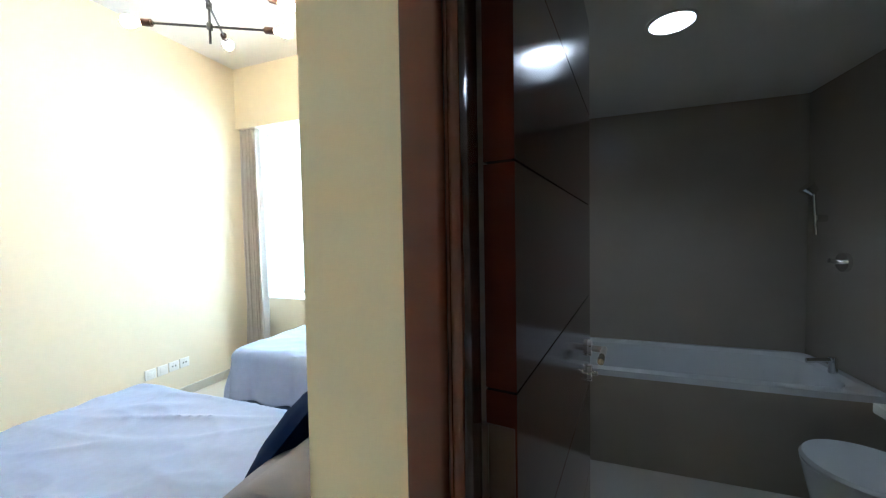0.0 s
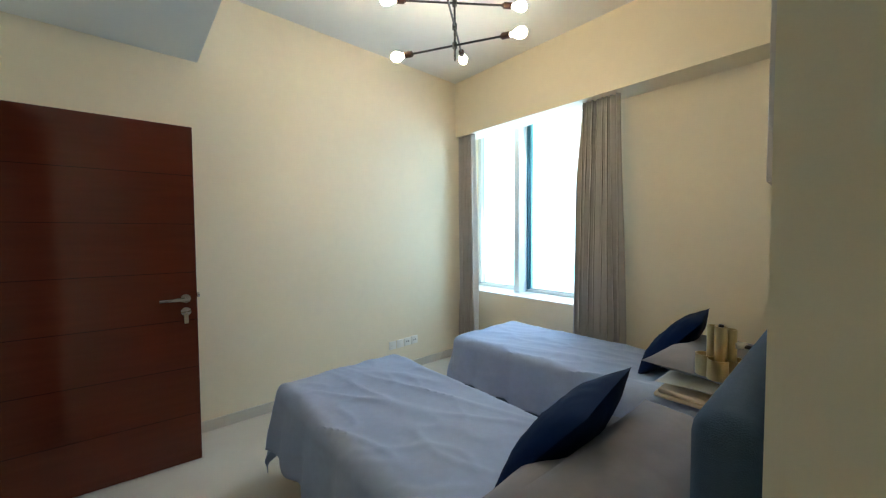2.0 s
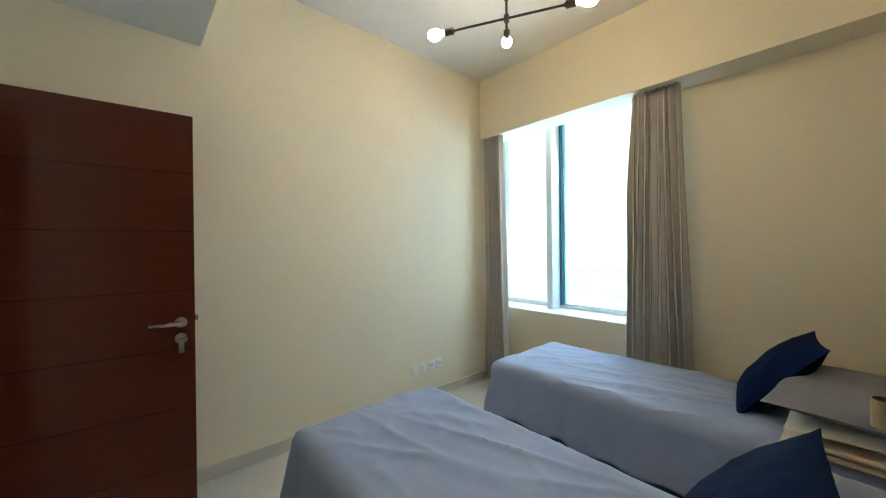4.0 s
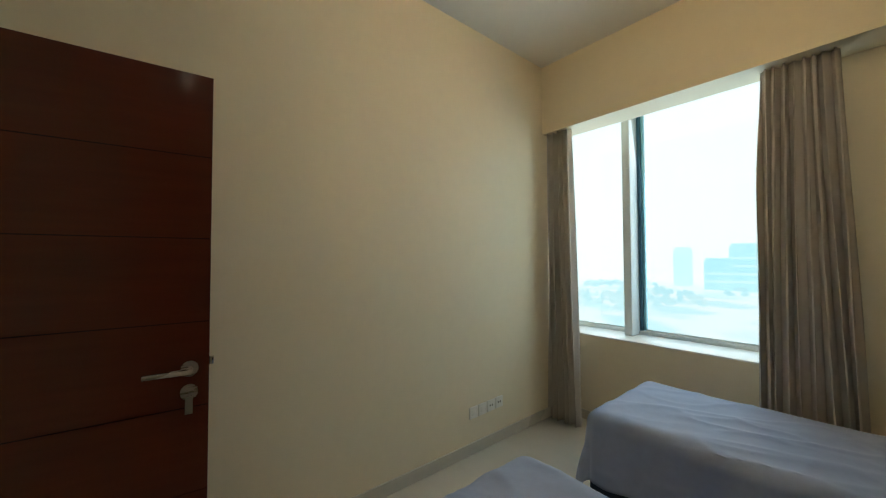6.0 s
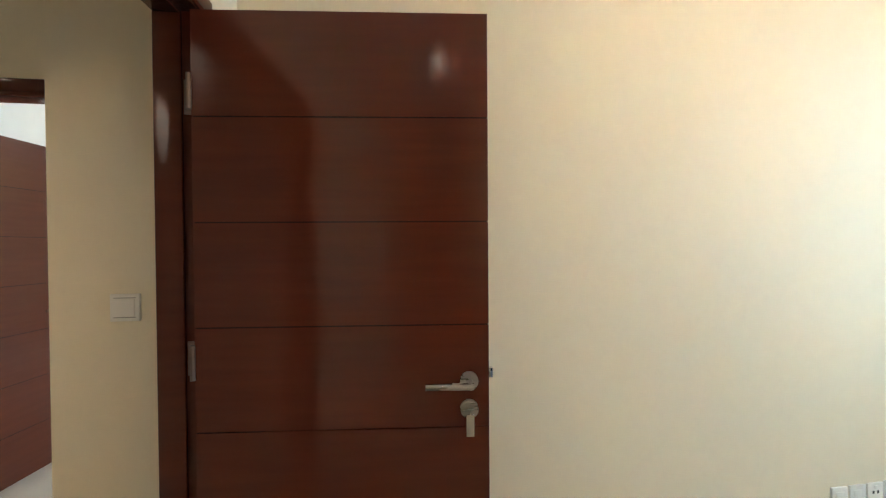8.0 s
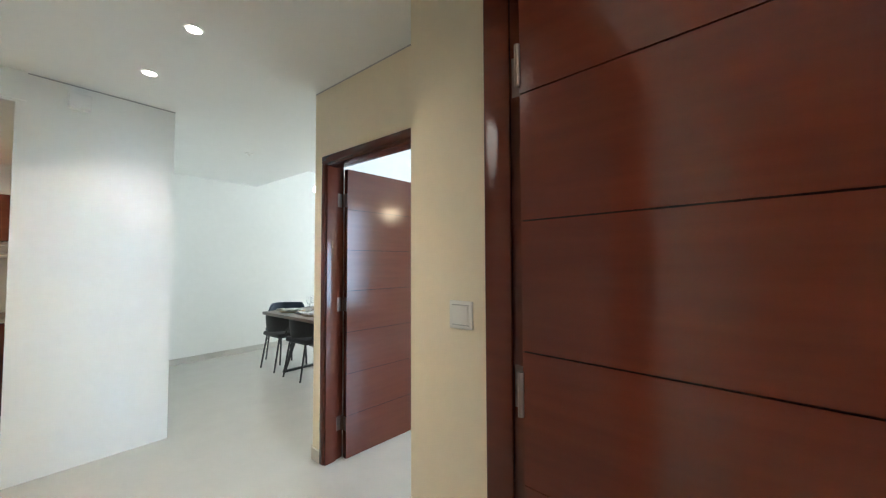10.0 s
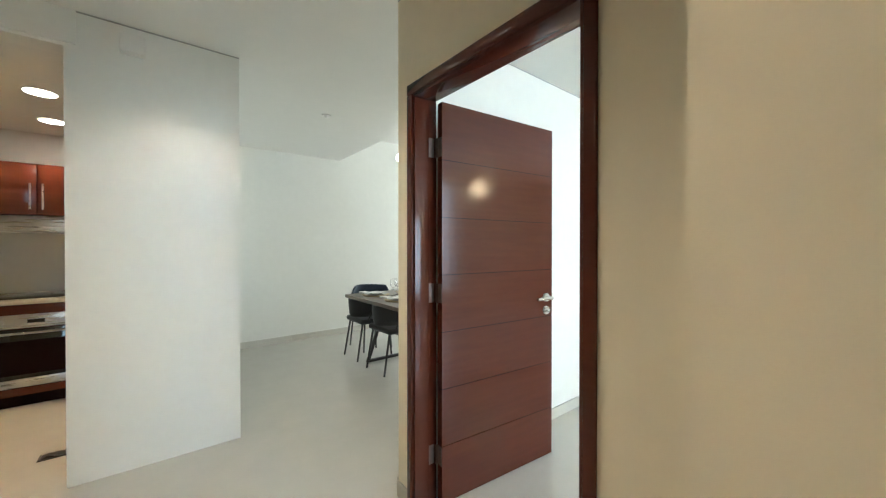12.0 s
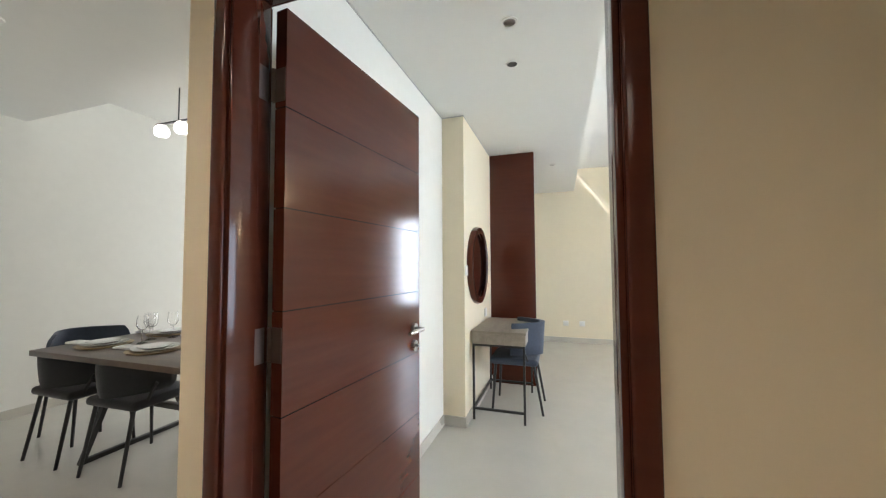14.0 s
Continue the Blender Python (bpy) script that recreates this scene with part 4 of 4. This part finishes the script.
# pendant over the table
pd = thing("pendant_lamp", (-1.75, -3.35, 0), "black bar pendant lamp with frosted glass cups over the dining table", "pendant lamp")
part("bar", tube((0, -0.52, 2.505), (0, 0.52, 2.505), 0.010, 10), M_BLACK, pd)
for y in (-0.27, 0.27):
    part("rod", tube((0, y, 2.505), (0, y, 3.10), 0.005, 8), M_BLACK, pd)
part("canopy", box(-0.04, -0.32, 3.08, 0.04, 0.32, 3.099, 0.004), M_BLACK, pd)
M_CUP = emitter("frosted_cup_glow", (1.0, 0.92, 0.78), 4)
for y in (-0.46, -0.23, 0.0, 0.23, 0.46):
    part("glass_cup", lathe([(0, 2.495), (0.030, 2.490), (0.050, 2.465), (0.055, 2.430), (0.045, 2.405), (0, 2.400)], 20, (0, y, 0)), M_CUP, pd, "lit frosted glass cup")

# ---- study ----
dk = thing("desk", (-2.77, -1.215, 0), "grey oak writing desk on thin black steel legs", "desk")
part("drawer_box", box(-0.82, -0.23, 0.645, 0.0, 0.23, 0.735, 0.003), M_DESK, dk)
part("desktop", box(-0.825, -0.235, 0.735, 0.005, 0.235, 0.757, 0.003), M_DESK, dk)
for x in (-0.805, -0.012):
    for y in (-0.215, 0.215):
        part("leg", box(x - 0.009, y - 0.009, 0, x + 0.009, y + 0.009, 0.645), M_BLACK, dk)
    part("foot_rail", box(x - 0.009, -0.206, 0.085, x + 0.009, 0.206, 0.103), M_BLACK, dk)
    part("top_rail", box(x - 0.009, -0.206, 0.627, x + 0.009, 0.206, 0.645), M_BLACK, dk)
part("back_rail", box(-0.796, -0.224, 0.085, -0.021, -0.206, 0.103), M_BLACK, dk)

dining_chair((-3.20, -1.10, 0), 90, M_BLUECHAIR, M_BLACK, "slate blue padded chair pushed under the desk", "study chair", 0.80)

mr = thing("mirror", (-3.04, -1.46, 1.325), "round wall mirror in a thick dark wooden rim", "mirror")
bm = lathe([(0.30, 0.0), (0.36, 0.0), (0.365, 0.020), (0.355, 0.048), (0.315, 0.052), (0.30, 0.045)], 48)
bm.transform(pose(0, 0, 0, -90, 0, 0))
part("rim", bm, M_WOOD, mr)
bm = lathe([(0, 0.012), (0.305, 0.012), (0.305, 0.016), (0, 0.016)], 48)
bm.transform(pose(0, 0, 0, -90, 0, 0))
part("glass", bm, M_MIRROR, mr, "silvered mirror glass")
p = thing("wall_socket", (-2.66, -1.46, 1.28), "white plastic wall plate beside the mirror", "socket", "study sockets")
part("plate", box(-0.043, 0, -0.043, 0.043, 0.010, 0.043, 0.003), M_PLASTIC, p)
p = thing("wall_socket", (-3.45, -1.46, 0.83), "white plastic wall plate above the desk", "socket", "study sockets")
part("plate", box(-0.043, 0, -0.043, 0.043, 0.010, 0.043, 0.003), M_PLASTIC, p)
for y in (-0.62, -0.36):
    p = thing("wall_socket", (-6.25, y, 0.32), "white plastic wall socket above the skirting", "socket", "study sockets")
    part("plate", box(0, -0.043, -0.043, 0.010, 0.043, 0.043, 0.003), M_PLASTIC, p)

wr = thing("wardrobe", (-3.79, -1.46, 0), "tall dark mahogany wardrobe reaching the ceiling", "wardrobe")
part("body", box(-0.70, 0.002, 0.08, -0.02, 0.42, 2.56), M_WOOD, wr)
part("side_panel", box(-0.02, 0.0, 0.0, 0.0, 0.50, 2.595, 0.002), M_WOOD, wr)
part("plinth", box(-0.70, 0.002, 0, -0.02, 0.40, 0.08), M_GROOVE, wr)
for a in (-0.695, -0.355):
    d = part("door", box(a, 0.421, 0.085, a + 0.335, 0.441, 2.555, 0.002), M_WOOD, wr)
    part("handle", tube((a + (0.30 if a < -0.5 else 0.035), 0.462, 1.0), (a + (0.30 if a < -0.5 else 0.035), 0.462, 1.25), 0.006, 10), M_STEEL, d)

pl = thing("pendant_lamp", (-3.75, 2.95, 0), "black pendant lamp with a lit warm bulb in the study", "pendant lamp")
part("canopy", lathe([(0, 2.98), (0.05, 2.98), (0.05, 2.965), (0, 2.955)], 20), M_BLACK, pl)
part("rod", tube((0, 0, 2.60), (0, 0, 2.96), 0.006, 8), M_BLACK, pl)
part("bulb", lathe([(0, 2.60), (0.03, 2.595), (0.07, 2.55), (0.08, 2.50), (0.065, 2.455), (0, 2.43)], 20), M_GLOBE, pl, "lit warm globe bulb")

# ---- bathroom ----
bt = thing("bathtub", (3.105, 3.255, 0), "built-in white bathtub behind a taupe tiled apron", "bathtub")
part("apron", box(0, 0, 0, 1.67, 0.03, 0.54, 0.002), M_TILE, bt, "taupe tiled apron")
bm = bmesh.new()
L, D = 1.67, 0.715
n = 36


def ring(rx, ry, z, sq):
    vs = []
    for k in range(n):
        a = 2 * math.pi * (k + 0.5) / n
        ca, sa = math.cos(a), math.sin(a)
        vs.append(bm.verts.new((L / 2 + rx * math.copysign(abs(ca) ** sq, ca), D / 2 + ry * math.copysign(abs(sa) ** sq, sa), z)))
    return vs


rings = [ring(L / 2, D / 2, 0.53, 0.12), ring(L / 2, D / 2, 0.575, 0.12), ring(L / 2 - 0.05, D / 2 - 0.05, 0.58, 0.3), ring(L / 2 - 0.075, D / 2 - 0.07, 0.56, 0.4),
         ring(L / 2 - 0.14, D / 2 - 0.12, 0.25, 0.5), ring(L / 2 - 0.24, D / 2 - 0.18, 0.17, 0.6)]
for a, b in zip(rings, rings[1:]):
    for k in range(n):
        bm.faces.new((a[k], a[(k + 1) % n], b[(k + 1) % n], b[k]))
bm.faces.new(rings[-1])
part("basin", bm, M_TUB, bt, "white acrylic basin")

tl = thing("toilet", (4.78, 2.84, 0), "white ceramic toilet with closed lid", "toilet")
part("bowl", lathe([(0, 0.0), (0.12, 0.0), (0.13, 0.12), (0.17, 0.30), (0.19, 0.40), (0, 0.40)], 28, (-0.36, 0, 0)), M_TUB, tl)
part("lid", lathe([(0, 0.40), (0.205, 0.40), (0.21, 0.415), (0.20, 0.43), (0, 0.435)], 32, (-0.34, 0, 0)), M_TUB, tl)
part("body", box(-0.26, -0.17, 0.0, -0.10, 0.17, 0.40, 0.03, 3), M_TUB, tl)
part("cistern", box(-0.17, -0.19, 0.38, -0.003, 0.19, 0.78, 0.02, 3), M_TUB, tl)

vn = thing("vanity_unit", (4.78, 1.75, 0), "dark wooden vanity unit with a white top", "vanity")
part("cabinet", box(-0.58, -0.36, 0.30, -0.003, 0.62, 0.83), M_WOOD, vn)
part("top", box(-0.61, -0.365, 0.83, -0.003, 0.64, 0.862, 0.004), M_SILL, vn, "white stone top")
part("tap", tube((-0.12, 0.35, 0.862), (-0.12, 0.35, 1.02), 0.016, 14), M_CHROME, vn)
part("spout", tube((-0.12, 0.35, 1.00), (-0.25, 0.35, 0.985), 0.011, 12), M_CHROME, vn)

sm = thing("shower_mixer", (4.78, 3.62, 1.21), "chrome wall shower mixer above the bathtub", "shower mixer")
part("rose", tube((0, 0, 0), (-0.02, 0, 0), 0.055, 24), M_CHROME, sm)
part("lever", tube((-0.02, 0, 0), (-0.075, 0, 0.01), 0.014, 14), M_CHROME, sm)
sh = thing("hand_shower", (4.78, 3.80, 1.47), "chrome hand shower on a wall holder", "hand shower")
part("holder", tube((0, 0, 0), (-0.05, 0, 0), 0.022, 16), M_CHROME, sh)
part("pipe", tube((-0.045, 0, -0.10), (-0.06, 0, 0.16), 0.010, 12), M_CHROME, sh)
part("head", tube((-0.06, 0, 0.16), (-0.10, 0, 0.20), 0.030, 18, 0.045), M_CHROME, sh)
tp = thing("bath_tap", (4.70, 3.56, 0.58), "chrome bath tap on the tub rim", "tap")
part("body", tube((0, 0, 0), (0, 0, 0.09), 0.02, 14), M_CHROME, tp)
part("spout", tube((0, 0, 0.075), (-0.12, 0, 0.06), 0.013, 12), M_CHROME, tp)

# ---- outside ----


# outdoor materials with daylight and distance haze painted in as a glow
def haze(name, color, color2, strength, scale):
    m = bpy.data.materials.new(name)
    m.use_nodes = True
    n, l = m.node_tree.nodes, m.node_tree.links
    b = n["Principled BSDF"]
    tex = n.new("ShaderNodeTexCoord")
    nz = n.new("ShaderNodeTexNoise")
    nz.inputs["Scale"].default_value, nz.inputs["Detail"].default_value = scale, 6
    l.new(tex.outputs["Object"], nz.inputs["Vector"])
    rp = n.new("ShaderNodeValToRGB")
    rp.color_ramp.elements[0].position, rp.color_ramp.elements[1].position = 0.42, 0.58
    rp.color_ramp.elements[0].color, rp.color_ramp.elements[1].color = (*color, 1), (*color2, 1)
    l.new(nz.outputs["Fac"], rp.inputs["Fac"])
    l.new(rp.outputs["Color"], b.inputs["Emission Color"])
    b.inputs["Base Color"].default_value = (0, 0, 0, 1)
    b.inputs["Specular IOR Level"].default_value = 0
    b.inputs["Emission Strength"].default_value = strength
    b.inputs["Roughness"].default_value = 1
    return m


M_HAZE_SKY = haze("bright_hazy_sky", (0.95, 0.98, 1.0), (0.98, 1.0, 1.0), 3.4, 0.002)
M_HAZE_GROUND = haze("ground_haze_glow", (0.72, 0.94, 1.0), (1.0, 1.0, 1.0), 2.9, 0.02)
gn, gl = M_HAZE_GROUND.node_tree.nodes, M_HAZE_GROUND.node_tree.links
# painted haze: the ground's glow washes out to white from y 500 to 900
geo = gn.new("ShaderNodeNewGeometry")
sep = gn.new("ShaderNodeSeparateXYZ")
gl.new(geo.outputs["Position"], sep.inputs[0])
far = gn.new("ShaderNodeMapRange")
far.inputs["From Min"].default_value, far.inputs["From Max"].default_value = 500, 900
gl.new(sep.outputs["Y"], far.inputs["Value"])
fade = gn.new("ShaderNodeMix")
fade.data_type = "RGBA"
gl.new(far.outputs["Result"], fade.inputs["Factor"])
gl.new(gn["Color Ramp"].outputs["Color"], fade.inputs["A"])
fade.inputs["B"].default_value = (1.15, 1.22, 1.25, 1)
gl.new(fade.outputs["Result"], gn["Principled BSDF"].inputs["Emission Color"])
# roads and trees glow on their own; washed-out haze is in their colour
M_HAZE_ROAD = haze("road_haze_glow", (0.95, 0.98, 1.0), (1.0, 1.0, 1.0), 2.9, 0.02)
M_HAZE_TREES = haze("trees_haze_glow", (0.64, 0.93, 1.0), (0.78, 0.97, 1.0), 2.7, 0.08)
# tower walls glow pale blue to imitate the haze in front of them
M_HAZE_TOWER = haze("tower_haze_glow", (0.60, 0.92, 1.0), (0.66, 0.95, 1.0), 2.9, 0.03)
M_HAZE_PALE = haze("far_tower_haze_glow", (0.74, 0.96, 1.0), (0.78, 0.98, 1.0), 3.0, 0.03)
GZ = -48
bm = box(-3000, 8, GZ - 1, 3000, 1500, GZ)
tagged(new("ground", mesh_of("ground", bm, M_HAZE_GROUND, False)), "glowing ground far below the window, haze painted into its colour", "ground", "", "structure")
bm = box(-3000, 1500, -400, 3000, 1510, 2400)
tagged(new("backdrop", mesh_of("backdrop", bm, M_HAZE_SKY, False)), "overexposed hazy white sky", "sky", "", "structure")
rnd = random.Random(7)
rd = bmesh.new()
for y, w, sk_ in ((150, 7, 0.12), (235, 9, -0.06), (330, 10, 0.05), (520, 14, -0.03)):
    p = [(-900, y - 900 * sk_), (600, y + 600 * sk_)]
    vs = [rd.verts.new(v) for v in ((p[0][0], p[0][1] - w, GZ + 0.3), (p[1][0], p[1][1] - w, GZ + 0.3), (p[1][0], p[1][1] + w, GZ + 0.3), (p[0][0], p[0][1] + w, GZ + 0.3))]
    rd.faces.new(vs)
tagged(new("road", mesh_of("road", rd, M_HAZE_ROAD, False)), "roads crossing the ground, pale haze painted into their glow", "road", "", "structure")


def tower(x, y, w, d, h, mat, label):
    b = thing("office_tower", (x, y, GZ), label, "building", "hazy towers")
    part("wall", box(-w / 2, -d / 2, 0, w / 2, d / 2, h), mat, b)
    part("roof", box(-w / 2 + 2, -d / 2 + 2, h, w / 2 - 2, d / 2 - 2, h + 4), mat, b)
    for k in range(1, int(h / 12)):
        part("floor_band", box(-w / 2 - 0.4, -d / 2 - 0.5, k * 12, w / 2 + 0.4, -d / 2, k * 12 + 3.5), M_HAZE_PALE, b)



tower(-152, 700, 36, 40, 46, M_HAZE_TOWER, "low office block on the horizon, haze painted into its glow")
tower(-121, 705, 36, 40, 68, M_HAZE_TOWER, "tall office tower on the horizon, haze painted into its glow")
tower(-222, 760, 22, 30, 66, M_HAZE_PALE, "tower on the horizon, paler haze painted into its glow")
tower(30, 820, 60, 40, 46, M_HAZE_PALE, "block on the horizon, paler haze painted into its glow")

tr = bmesh.new()
for k in range(2200):
    x, y = rnd.uniform(-700, 400), rnd.uniform(170, 760)
    if noise.noise(Vector((x * 0.008, y * 0.012, 3.0))) < 0.06:
        continue
    r = rnd.uniform(3, 7)
    h = rnd.uniform(4, 9)
    base = [tr.verts.new((x + r * rnd.uniform(0.7, 1.1) * math.cos(a), y + r * rnd.uniform(0.7, 1.1) * math.sin(a), GZ + h * 0.3)) for a in (0, 1.05, 2.1, 3.14, 4.2, 5.25)]
    up = [tr.verts.new((v.co.x * 0.5 + x * 0.5, v.co.y * 0.5 + y * 0.5, GZ + h * rnd.uniform(0.8, 1.1))) for v in base]
    low = [tr.verts.new((v.co.x * 0.4 + x * 0.6, v.co.y * 0.4 + y * 0.6, GZ)) for v in base]
    for i in range(6):
        j = (i + 1) % 6
        tr.faces.new((base[i], base[j], up[j], up[i]))
        tr.faces.new((low[i], low[j], base[j], base[i]))
    tr.faces.new(up)
tagged(new("distant_trees", mesh_of("distant_trees", tr, M_HAZE_TREES)), "trees scattered far below, pale cyan haze painted into their glow", "trees", "", "stuff")
